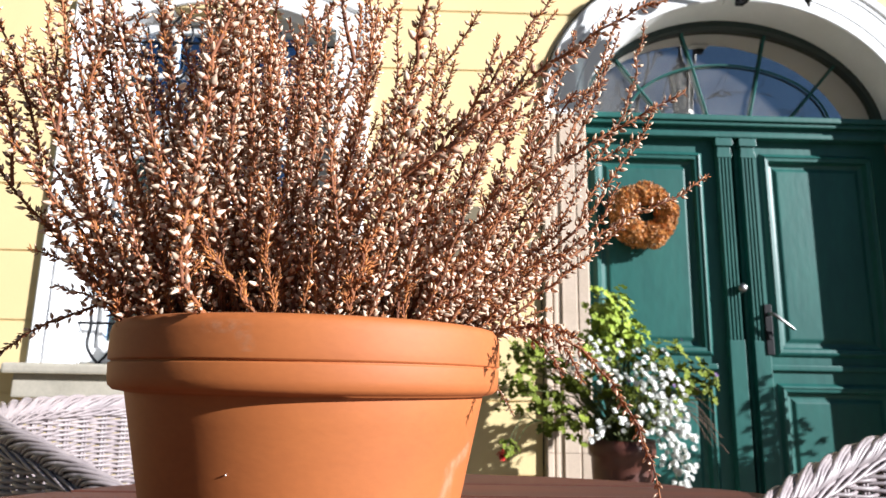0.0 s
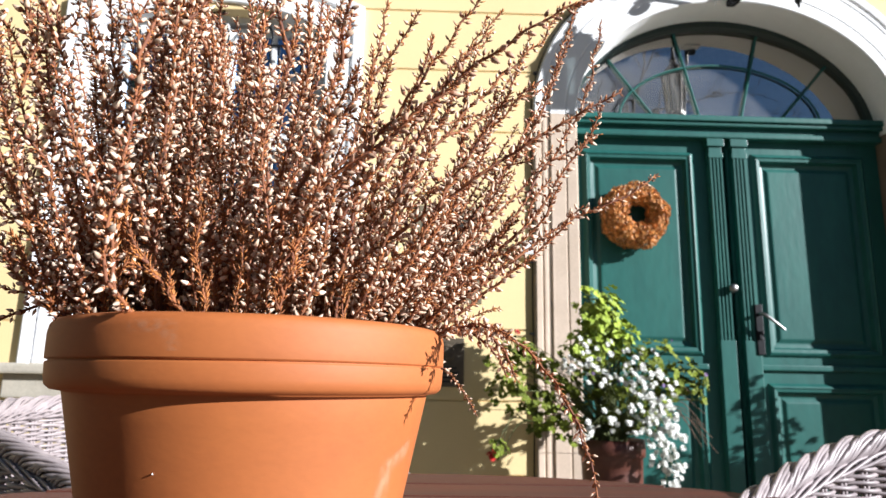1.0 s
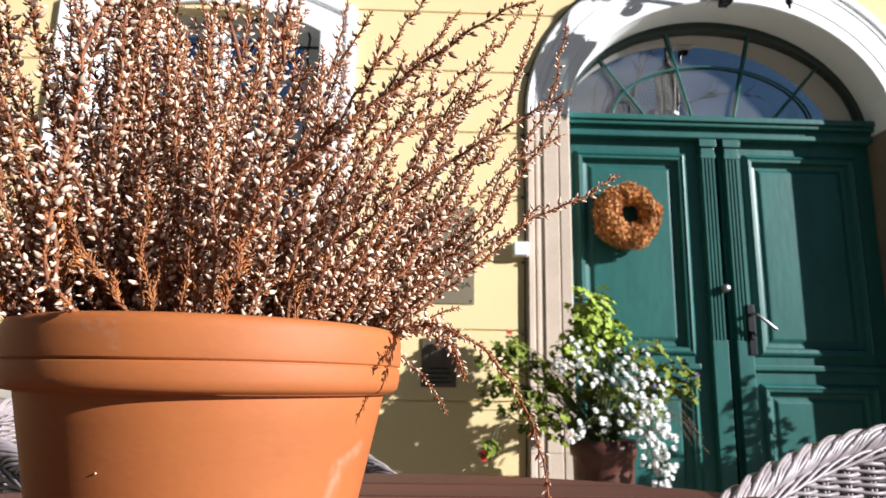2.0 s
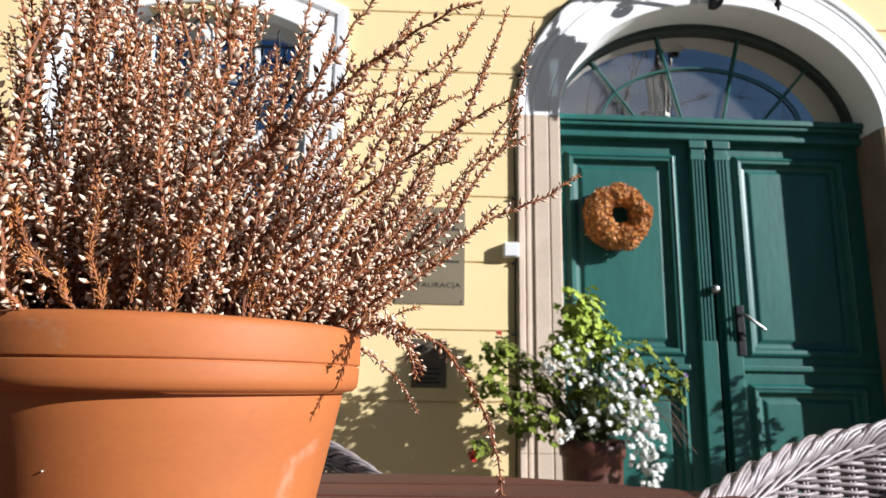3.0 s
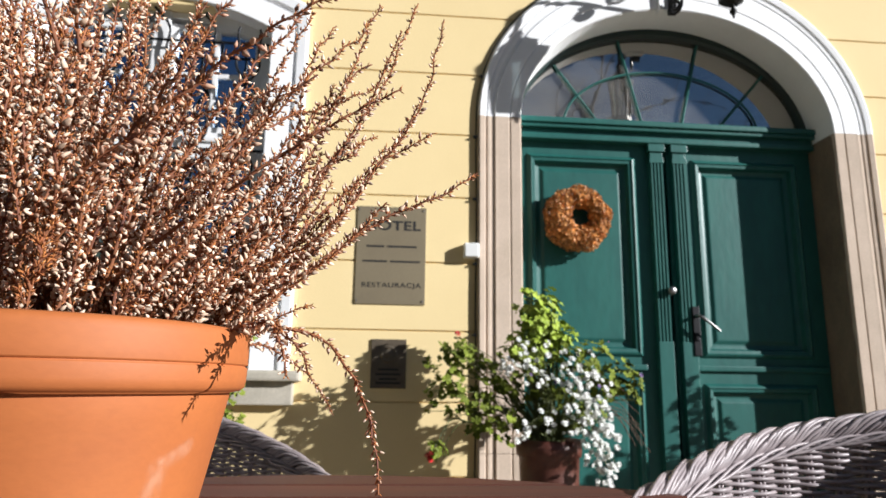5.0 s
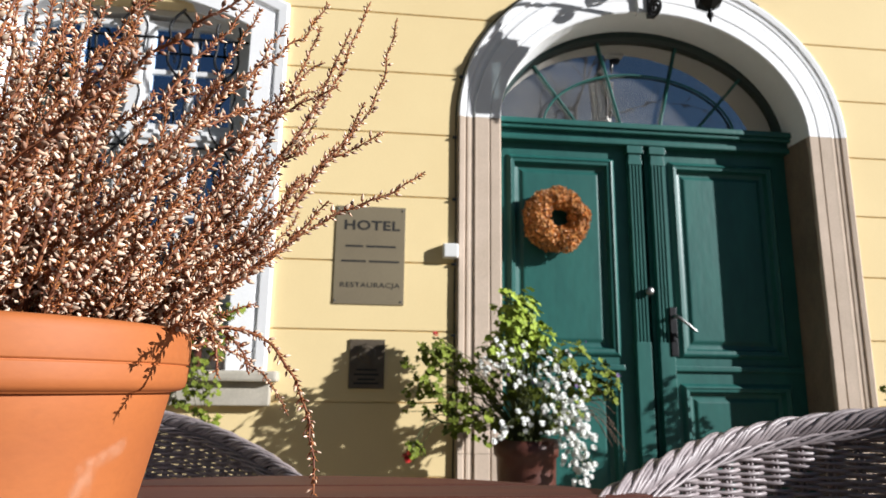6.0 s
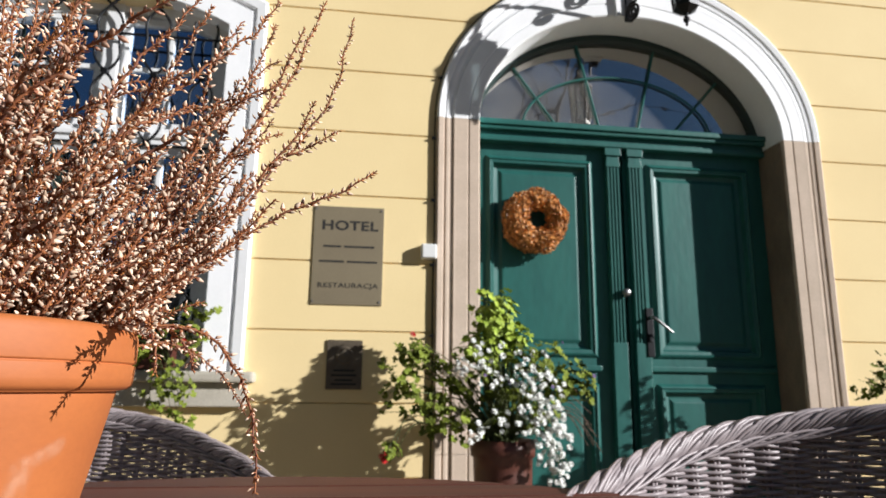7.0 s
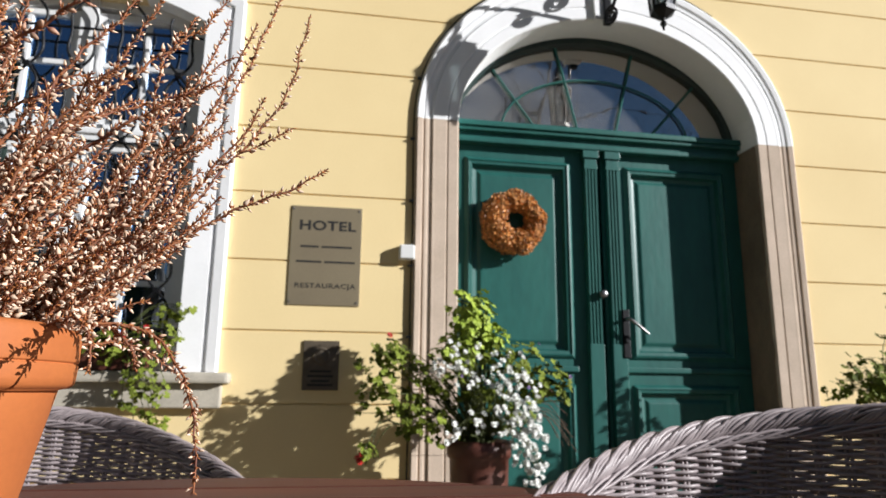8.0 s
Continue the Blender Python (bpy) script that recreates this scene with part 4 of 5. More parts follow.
def build_chair(top, drop, power, bend, arm, label):
    """A tub chair: a round back of radius bend that runs into two arms; the rail falls by drop from the middle of the back to the arms' ends."""
    half = bend * math.pi / 2 + arm

    def rail_height(s):
        return top - drop * (abs(s) / half) ** power

    def tub(s, z, out=0.0):
        """A point on the chair's wall, s metres from the middle of the back."""
        k = 1.0 + 0.08 * (z - 0.60) / 0.4
        side = 1 if s >= 0 else -1
        a = min(abs(s) / bend, math.pi / 2)
        x, y, nx, ny = bend * math.sin(a), bend * math.cos(a), math.sin(a), math.cos(a)
        over = abs(s) - bend * math.pi / 2
        if over > 0:
            y -= over
            x -= 0.25 * over * over
        return (side * (x * k + out * nx), y * k + out * ny, z)

    chair = empty("wicker_chair", label, "chair", group="chairs at the garden table")
    stake = 0.042
    n = int(2 * half / stake)
    step = 2 * half / n
    for i in range(n + 1):
        th = -half + i * step
        end = rail_height(th)
        for d in (-0.0036, 0.0036):
            pts = [tub(th + d, z) for z in np.linspace(0.16, end, 6)]
            array_part("stake", [(*tube_arrays(pts, 0.0034, 5), 0)], [WICKER], chair)
    z, row = 0.17, 0
    while z < top - 0.012:
        ok = [t for t in np.arange(0, half + 0.001, 0.005) if rail_height(t) > z + 0.010]
        z_now, z = z, z + 0.0050
        if len(ok) < 12:
            continue
        lim = ok[-1]
        ths = np.arange(-lim, lim + 0.001, step / 6)
        pts = []
        for t in ths:
            ph = (t + half) / step * math.pi + row * math.pi
            pts.append(tub(t, z_now + 0.0008 * math.sin(t * 60 + row * 2.1) + rng.normal(0, 0.0002), 0.0070 * math.cos(ph)))
        pieces = [(*tube_arrays(pts, 0.0031 + 0.0003 * math.sin(row * 1.7), 6), 0)]
        array_part("woven_strand", pieces, [WICKER], chair)
        row += 1
    # rail: a core under overlapping bundles that arch from stake to stake, over a twisted cord on each face
    core = [tub(t, rail_height(t) - 0.006) for t in np.linspace(-half, half, 110)]
    rail = array_part("rail", [(*tube_arrays(core, 0.006, 8), 0)], [WICKER], chair, "braided wicker rail")
    s0 = -half
    while s0 < half - 0.02:
        for k in range(5):
            b = s0 + k * 0.0078
            steps = ((0.0, -0.020, -0.006), (0.014, -0.010, -0.011), (0.034, -0.001, -0.010), (0.062, 0.003, -0.002), (0.090, 0.000, 0.008), (0.116, -0.009, 0.011), (0.134, -0.019, 0.006))
            crest = (-0.001, 0.004, 0.0065, 0.005, 0.001)[k]
            pts = []
            for ds, dz, out in steps:
                t = max(-half, min(half, b + ds))
                pts.append(tub(t, rail_height(t) + dz + crest * (dz > -0.01) + rng.normal(0, 0.0007), out + rng.normal(0, 0.0006)))
            array_part("braid_strand", [(*tube_arrays(smooth_path(pts, 13), 0.0031, 6), 0)], [WICKER], rail)
        s0 += 0.046
    for face in (-1, 1):
        for k in range(4):
            pts = []
            for t in np.linspace(-half, half, 190):
                ph = t / 0.16 * 2 * math.pi + k * 2 * math.pi / 4
                pts.append(tub(t, rail_height(t) - 0.026 + 0.0060 * math.sin(ph), face * (0.0100 + 0.0035 * math.cos(ph))))
            array_part("cord_strand", [(*tube_arrays(pts, 0.0027, 5), 0)], [WICKER], rail)
    # seat, skirt and feet
    bm = bmesh.new()
    outline = [tub(t, 0.42)[:2] for t in np.linspace(-half, half, 40)]
    lo = [bm.verts.new((x, y, 0.385)) for x, y in outline]
    hi = [bm.verts.new((x, y, 0.425)) for x, y in outline]
    bm.faces.new(hi)
    bm.faces.new(lo[::-1])
    for i in range(len(lo)):
        j = (i + 1) % len(lo)
        bm.faces.new((lo[i], lo[j], hi[j], hi[i]))
    part("seat", bm, WICKER, chair)
    for t in (-half * 0.85, -0.28, 0.28, half * 0.85):
        a, b = tub(t, 0.40), tub(t, 0.0)
        array_part("leg", [(*tube_arrays([a, b], 0.016, 8), 0)], [WICKER], chair)
    return chair


chair_a = build_chair(0.8356, 0.165, 2.4, 0.315, 0.41, "grey wicker tub chair with its back to the facade")
chair_a.matrix_basis = pose(-0.419, 1.477, 0, 0, 0, 57)
chair_b = build_chair(0.863, 0.150, 2.1, 0.371, 0.262, "grey wicker tub chair, half in shade, drawn up to the table")
chair_b.matrix_basis = pose(0.804, 0.750, 0, 0, 0, -64.5)

# ---------- window ----------
WTRIM = [(0.0, 2.99), (0.0, 2.838), (0.03, 2.834), (0.61, 2.834), (0.63, 2.846), (0.70, 2.846), (0.73, 2.829), (0.95, 2.826), (1.0, 2.831), (1.0, 2.88)]


def build_window():
    win = empty("window_1", "white casement window with glazing bars behind an iron grille", "window", ((WIN_L + WIN_R) / 2, WALL_Y, 0), kind="structure")
    w = 0.162
    st = [(WIN_L, WIN_Z0 - 0.02, WIN_L - w, WIN_Z0 - 0.02)]
    xs = np.linspace(WIN_L, WIN_R, 21)
    for x in xs:
        f = (x - WIN_L) / (WIN_R - WIN_L)
        st.append((x, window_head(x), x + w * (2 * f - 1), window_head(x) + w * (0.75 + 0.25 * math.sin(f * math.pi))))
    st.append((WIN_R, WIN_Z0 - 0.02, WIN_R + w, WIN_Z0 - 0.02))
    part("window_surround", sweep(bmesh.new(), st, WTRIM), WHITE, win, "white moulded plaster surround")
    bm = bmesh.new()
    box(bm, WIN_L - 0.22, WIN_R + 0.215, 2.765, 2.99, WIN_Z0 - 0.048, WIN_Z0 - 0.006, 0.012)
    box(bm, WIN_L - 0.19, WIN_R + 0.185, 2.805, 2.95, WIN_Z0 - 0.140, WIN_Z0 - 0.047, 0.006)
    part("window_sill", bm, SILLSTONE, win, "grey stone window sill")
    y0, y1 = 2.918, 2.975
    xm = -0.892
    zt = 1.916
    bm = bmesh.new()
    box(bm, WIN_L, WIN_L + 0.05, y0, y1, WIN_Z0, WIN_Z1 + 0.1, 0.004)
    box(bm, WIN_R - 0.05, WIN_R, y0, y1, WIN_Z0, WIN_Z1 + 0.1, 0.004)
    box(bm, WIN_L + 0.049, WIN_R - 0.049, y0 + 0.001, y1, WIN_Z0, WIN_Z0 + 0.06, 0.004)
    box(bm, xm - 0.035, xm + 0.035, y0 - 0.012, y1, WIN_Z0, WIN_Z1 + 0.14, 0.006)
    box(bm, WIN_L + 0.049, WIN_R - 0.049, y0 - 0.010, y1, zt - 0.045, zt + 0.035, 0.008)
    box(bm, WIN_L + 0.049, WIN_R - 0.049, y0 - 0.022, y1, zt - 0.012, zt + 0.012, 0.005)
    prism(bm, [(WIN_L, WIN_Z1 - 0.04)] + [(x, window_head(x) - 0.055) for x in xs] + [(WIN_R, WIN_Z1 - 0.04)] + [(x, window_head(x) + 0.03) for x in xs[::-1]], y0 + 0.002, y1)
    fr = part("window_frame", bm, WHITEWOOD, win, "white painted wooden frame")
    for xa, xb in ((WIN_L + 0.05, xm - 0.035), (xm + 0.035, WIN_R - 0.05)):
        for za, zb, bars in ((WIN_Z0 + 0.06, zt - 0.045, (1.288, 1.580)), (zt + 0.035, WIN_Z1 + 0.05, (2.229,))):
            bm = bmesh.new()
            s = 0.032
            box(bm, xa, xa + s, y0 + 0.01, y1 - 0.005, za, zb, 0.003)
            box(bm, xb - s, xb, y0 + 0.01, y1 - 0.005, za, zb, 0.003)
            box(bm, xa + s - 0.001, xb - s + 0.001, y0 + 0.011, y1 - 0.006, za, za + s, 0.003)
            box(bm, xa + s - 0.001, xb - s + 0.001, y0 + 0.011, y1 - 0.006, zb - s, zb, 0.003)
            mx = (xa + xb) / 2
            box(bm, mx - 0.011, mx + 0.011, y0 + 0.016, y1 - 0.01, za + s, zb - s, 0.003)
            for zz in bars:
                box(bm, xa + s, xb - s, y0 + 0.018, y1 - 0.012, zz - 0.011, zz + 0.011, 0.003)
            part("sash", bm, WHITEWOOD, fr, "white window sash with glazing bars")
            pane = part("pane", boxed(xa + 0.01, xb - 0.01, y0 + 0.028, y0 + 0.032, za + 0.01, zb - 0.01), GLASS, fr, "window glass reflecting the blue sky")
            pane.visible_shadow = False
    # wrought iron grille
    grille = empty("window_grille", "black wrought iron window grille of wavy crossing bars", "grille", (xm, 2.90, WIN_Z0), kind="structure")
    n = 5
    for i in range(n):
        xc = WIN_L + (WIN_R - WIN_L) * (i + 0.5) / n
        for sg in (-1, 1):
            zz = np.linspace(WIN_Z0, window_head(xc) - 0.03, 70)
            pts = [(xc + sg * (0.055 * math.sin((z - WIN_Z0) * 2 * math.pi / 0.62) + 0.014 * math.sin((z - WIN_Z0) * 6 * math.pi / 0.62)), 2.874 + sg * 0.007, z) for z in zz]
            array_part("grille_bar", [(*tube_arrays(pts, 0.0062, 6), 0)], [IRON], grille)
        for k in range(5):
            z = WIN_Z0 + 0.31 * k
            if z > WIN_Z0 + 0.1:
                part("collar", boxed(xc - 0.014, xc + 0.014, 2.859, 2.889, z - 0.010, z + 0.010, 0.003), IRON, grille)
    for z in (WIN_Z0 + 0.16, 1.86, 2.36):
        array_part("cross_bar", [(*tube_arrays([(WIN_L + 0.001, 2.874, z), (WIN_R - 0.001, 2.874, z)], 0.006, 6), 0)], [IRON], grille)
    return win


SILLSTONE = material("grey_sill_stone", (0.50, 0.455, 0.375), 0.85, vary=0.3, scale=12, fine=150, bump=0.4, second=(0.39, 0.355, 0.29))
build_window()

# ---------- signs, box, lamp ----------


def text_part(words, x0, x1, zc, y, parent, mat, tall):
    """One line of engraved letters fitted between x0 and x1."""
    cu = bpy.data.curves.new("lettering", "FONT")
    cu.body, cu.align_x, cu.align_y, cu.extrude = words, "CENTER", "CENTER", 0.0
    cu.space_character, cu.offset = 1.08, 0.032 if tall > 0.03 else 0.014
    tmp = bpy.data.objects.new("lettering", cu)
    scene.collection.objects.link(tmp)
    bpy.context.view_layer.update()
    me = bpy.data.meshes.new_from_object(tmp.evaluated_get(bpy.context.evaluated_depsgraph_get()))
    bpy.data.objects.remove(tmp)
    co = np.zeros(len(me.vertices) * 3)
    me.vertices.foreach_get("co", co)
    co = co.reshape(-1, 3)
    lo, hi = co.min(0), co.max(0)
    out = np.empty_like(co)
    out[:, 0] = x0 + (co[:, 0] - lo[0]) / (hi[0] - lo[0]) * (x1 - x0)
    out[:, 1] = y
    out[:, 2] = zc + ((co[:, 1] - lo[1]) / (hi[1] - lo[1]) - 0.5) * tall
    me.vertices.foreach_set("co", out.ravel())
    me.materials.clear()
    me.materials.append(mat)
    me.update()
    ob = new("lettering", me)
    hold(ob, parent)
    return ob


def build_signs():
    sign = empty("hotel_sign", "rectangular aged brass hotel sign with engraved lettering on the wall", "sign", (0.158, 2.845, 1.42))
    part("plate", boxed(0.013, 0.305, 2.8445, 2.8505, 1.210, 1.628, 0.0015), BRASS, sign)
    y = 2.8439
    for words, x0, x1, zc, tall in (("HOTEL", 0.048, 0.282, 1.546, 0.043), ("RESTAURACJA", 0.040, 0.288, 1.288, 0.027)):
        text_part(words, x0, x1, zc, y, sign, ENGRAVED, tall)
    for x0, x1, zc in ((0.055, 0.129, 1.455), (0.141, 0.266, 1.455), (0.040, 0.143, 1.391), (0.155, 0.281, 1.391)):
        part("line_of_writing", boxed(x0, x1, y, y + 0.003, zc - 0.0042, zc + 0.0042), ENGRAVED, sign)
    for sx in (0.02, 0.292):
        for sz in (1.224, 1.614):
            bm = lathe(bmesh.new(), [(0.0, -0.004), (0.003, -0.0035), (0.0042, -0.001), (0.0042, 0.002)], 10)
            bmesh.ops.rotate(bm, verts=bm.verts[:], cent=(0, 0, 0), matrix=Matrix.Rotation(radians(-90), 3, "X"))
            bmesh.ops.translate(bm, verts=bm.verts[:], vec=(sx, 2.8445, sz))
            part("screw", bm, STEEL, sign, "", True)
    pl = empty("wall_plaque", "small dark bronze plaque with a round relief and worn lines", "plaque", (0.165, 2.845, 0.97))
    part("plate", boxed(0.090, 0.233, 2.8425, 2.8505, 0.870, 1.067, 0.002), BRONZE, pl)
    bm = lathe(bmesh.new(), [(0.0, -0.007), (0.018, -0.006), (0.024, -0.003), (0.028, -0.006), (0.033, -0.005), (0.036, 0.001)], 28)
    bmesh.ops.rotate(bm, verts=bm.verts[:], cent=(0, 0, 0), matrix=Matrix.Rotation(radians(-90), 3, "X"))
    bmesh.ops.translate(bm, verts=bm.verts[:], vec=(0.161, 2.8425, 1.006))
    part("relief", bm, BRONZE, pl, "round relief with a dark ring", True)
    for z, w in ((0.945, 0.042), (0.926, 0.05), (0.907, 0.036), (0.891, 0.05)):
        part("line_of_writing", boxed(0.161 - w, 0.161 + w, 2.841, 2.8435, z - 0.004, z + 0.004), ENGRAVED, pl)
    bx = empty("junction_box", "small white plastic junction box on the wall", "junction box", (0.497, 2.84, 1.45))
    part("housing", boxed(0.464, 0.530, 2.812, 2.8505, 1.412, 1.476, 0.006), PORCELAIN, bx)
    part("lid", boxed(0.468, 0.526, 2.806, 2.813, 1.416, 1.472, 0.003), PORCELAIN, bx)
    # thin cable along the edge of the door surround
    cable = empty("cable", "thin dark cable clipped along the door surround", "cable", (0.53, 2.84, 0.6))
    pts = [(DOOR_X - OUT_A - 0.008 + 0.002 * math.sin(z * 9), 2.838, z) for z in np.linspace(0.2, SPRING, 26)]
    pts += [(DOOR_X + (OUT_A + 0.008) * math.cos(a), 2.838, SPRING + (OUT_B + 0.008) * math.sin(a)) for a in np.linspace(math.pi * 0.98, math.pi * 0.3, 30)]
    array_part("wire", [(*tube_arrays(pts, 0.0032, 6), 0)], [IRON], cable)
    for z in (1.09, 1.39, 1.675, 1.96, 2.25):
        x = DOOR_X - arch_edge(1.0, z) - 0.010
        part("clip", boxed(x - 0.012, x + 0.006, 2.832, 2.8505, z - 0.004, z + 0.004, 0.001), IRON, cable)


build_signs()


def build_lantern():
    lamp = empty("wall_lantern", "black iron lantern on a scrolled bracket over the door", "lantern", (1.44, 2.80, 2.75))
    lx, ly, zb = 1.503, 2.415, 2.418
    part("wall_plate", boxed(1.420, 1.460, 2.800, 2.826, 2.60, 2.84, 0.006), IRON, lamp)
    arm = smooth_path([(1.44, 2.80, 2.62), (1.45, 2.70, 2.72), (1.465, 2.58, 2.83), (1.48, 2.48, 2.89), (1.495, 2.43, 2.88), (lx, ly, 2.84)], 36)
    array_part("bracket_arm", [(*tube_arrays(arm, 0.009, 8), 0)], [IRON], lamp)
    for c, r0, turn, flip in (((1.436, 2.76, 2.62), 0.050, 2.3, 1), ((1.45, 2.70, 2.80), 0.045, 2.0, -1), ((1.465, 2.60, 2.76), 0.036, 2.0, 1)):
        pts = []
        for f in np.linspace(0, 1, 40):
            a = f * turn * 2 * math.pi * flip + 1.2
            r = r0 * (1 - 0.82 * f)
            pts.append((c[0] + r * math.cos(a) * 0.35 + 0.0, c[1] - r * math.cos(a) * 0.9, c[2] + r * math.sin(a)))
        array_part("scroll", [(*tube_arrays(pts, 0.0072, 7), 0)], [IRON], lamp)
    # lantern body: six-sided, wider at the top
    rot = radians(18)
    def hexa(r, z):
        return [(lx + r * math.cos(rot + k * math.pi / 3), ly + r * math.sin(rot + k * math.pi / 3), z) for k in range(6)]
    bm = bmesh.new()
    for (ra, za), (rb, zb2) in (((0.02, zb - 0.012), (0.053, zb + 0.010)), ((0.053, zb + 0.010), (0.055, zb + 0.03))):
        a, b = [bm.verts.new(p) for p in hexa(ra, za)], [bm.verts.new(p) for p in hexa(rb, zb2)]
        for k in range(6):
            bm.faces.new((a[k], a[(k + 1) % 6], b[(k + 1) % 6], b[k]))
        bm.faces.new(a[::-1])
        bm.faces.new(b)
    part("lantern_base", bm, IRON, lamp)
    lo, hi = hexa(0.048, zb + 0.03), hexa(0.067, zb + 0.25)
    for k in range(6):
        array_part("lantern_post", [(*tube_arrays([lo[k], hi[k]], 0.007, 6), 0)], [IRON], lamp)
        bm = bmesh.new()
        q = [Vector(p) for p in (lo[k], lo[(k + 1) % 6], hi[(k + 1) % 6], hi[k])]
        c = Vector((lx, ly, zb + 0.18))
        fr = [bm.verts.new(p) for p in q]
        bk = [bm.verts.new(p + (c - p) * 0.02) for p in q]
        bm.faces.new(fr)
        bm.faces.new(bk[::-1])
        for i in range(4):
            bm.faces.new((fr[i], bk[i], bk[(i + 1) % 4], fr[(i + 1) % 4]))
        part("lantern_pane", bm, LAMPGLASS, lamp)
    bm = bmesh.new()
    prev = None
    for r, z in ((0.073, 0.25), (0.076, 0.258), (0.056, 0.276), (0.046, 0.300), (0.051, 0.308), (0.030, 0.325), (0.017, 0.345), (0.023, 0.357), (0.012, 0.380), (0.008, 0.43)):
        ring = [bm.verts.new(p) for p in hexa(r, zb + z)]
        if prev:
            for k in range(6):
                bm.faces.new((prev[k], prev[(k + 1) % 6], ring[(k + 1) % 6], ring[k]))
        else:
            bm.faces.new(ring[::-1])
        prev = ring
    bm.faces.new(prev)
    part("lantern_roof", bm, IRON, lamp)
    bm = lathe(bmesh.new(), [(0.0, -0.062), (0.004, -0.060), (0.006, -0.045), (0.013, -0.036), (0.014, -0.026), (0.006, -0.018), (0.010, -0.012), (0.010, 0.0)], 14, (lx, ly, zb - 0.008))
    part("finial", bm, IRON, lamp, "turned finial", True)


build_lantern()

# ---------- wreath ----------
DRIED = material("dried_petals", (0.86, 0.41, 0.115), 0.42, vary=0.35, scale=40, fine=400, bump=0.2, bump_dist=0.0006, second=(0.24, 0.08, 0.02), island=1.0)


def petal_mesh_arrays(centres, normals, size, lobes=4, cup=0.25):
    """Small cupped rosettes of a few petals each."""
    n = len(centres)
    ref = np.where(np.abs(normals[:, 2:3]) > 0.9, np.array([[1.0, 0, 0]]), np.array([[0, 0, 1.0]]))
    u = unit(np.cross(normals, ref))
    v = np.cross(normals, u)
    spin = rng.random(n) * 6.28
    verts, faces = [], []
    k = 0
    a = np.arange(lobes) * 2 * np.pi / lobes
    for j in range(lobes):
        def at(ang, r, h):
            return centres + size[:, None] * (r * (np.cos(ang + spin)[:, None] * u + np.sin(ang + spin)[:, None] * v) + h * normals)
        w = 2 * np.pi / lobes * 0.42
        quad = np.stack([at(a[j], 0.05, 0.0), at(a[j] - w, 0.7, cup * 0.7), at(a[j], 1.0, cup), at(a[j] + w, 0.7, cup * 0.7)], axis=1)
        verts.append(quad.reshape(-1, 3))
        faces.append(np.arange(n * 4).reshape(-1, 4) + k)
        k += n * 4
    return np.concatenate(verts), np.concatenate(faces)


def build_wreath():
    wr = empty("wreath", "round wreath of dried orange-brown flowers hanging on the green door", "wreath", (1.0, 2.95, 1.645))
    c, big, small = np.array([1.010, 2.972, 1.643]), 0.101, 0.049
    a = np.linspace(0, 2 * np.pi, 40)
    ring = np.stack([c[0] + big * np.cos(a), np.full(40, c[1]), c[2] + big * np.sin(a)], -1)
    array_part("wreath_core", [(*tube_arrays(ring, small * 0.78, 10), 0)], [DRIED], wr)
    n = 3800
    t, p = rng.random(n) * 2 * np.pi, rng.random(n) * 2 * np.pi
    lump = 1 + 0.10 * np.sin(t * 5 + 1) + 0.07 * np.sin(t * 9) - 0.16 * np.cos(t - 0.5)
    rad = np.stack([np.cos(t), np.zeros(n), np.sin(t)], -1)
    nrm = np.cos(p)[:, None] * rad + np.sin(p)[:, None] * np.array([0, -1.0, 0])
    pos = c + big * rad + nrm * (small * lump * (0.82 + 0.25 * rng.random(n)))[:, None]
    nn = unit(nrm + rng.normal(0, 0.5, (n, 3)))
    keep = pos[:, 1] < 3.015
    v, f = petal_mesh_arrays(pos[keep], nn[keep], 0.0092 * (0.6 + 0.7 * rng.random(keep.sum())), 4, 0.5)
    ob = array_part("dried_flower_cover", [(v, f, 0)], [DRIED], wr, smooth=False)
    ob["kind"] = "stuff"
    bm = lathe(bmesh.new(), [(0.0, 0.0), (0.004, 0.0), (0.004, 0.05)], 8)
    bmesh.ops.rotate(bm, verts=bm.verts[:], cent=(0, 0, 0), matrix=Matrix.Rotation(radians(-90), 3, "X"))
    bmesh.ops.translate(bm, verts=bm.verts[:], vec=(1.010, 2.972, 1.75))
    part("nail", bm, IRON, wr)


build_wreath()

# ---------- planters ----------
LEAF = material("geranium_leaf", (0.185, 0.225, 0.026), 0.6, spec=0.18, vary=0.3, scale=30, fine=300, bump=0.15, bump_dist=0.0008, second=(0.10, 0.125, 0.016), island=0.8)
BRIGHTLEAF = material("bright_leaf", (0.33, 0.40, 0.040), 0.55, spec=0.35, vary=0.25, scale=30, fine=300, bump=0.15, bump_dist=0.0008, second=(0.24, 0.33, 0.04), island=0.5)
GREENSTEM = material("green_stalk", (0.10, 0.12, 0.03), 0.6, vary=0.25, scale=30, fine=200)
DRYTWIG = material("dry_twig", (0.16, 0.10, 0.07), 0.85, vary=0.3, scale=30, fine=200)
WHITEPETAL = material("white_petal", (0.84, 0.84, 0.80), 0.6, vary=0.08, scale=60, fine=300, bump=0.1, bump_dist=0.0005, island=0.12)
REDPETAL = material("red_petal", (0.55, 0.02, 0.02), 0.55, vary=0.2, scale=60, fine=300, island=0.3)
LILAC = material("lilac_petal", (0.30, 0.20, 0.42), 0.6, vary=0.15, scale=60, fine=300, island=0.3)
BROWNPOT = material("dark_brown_clay", (0.095, 0.028, 0.017), 0.5, vary=0.25, scale=12, fine=160, bump=0.25)


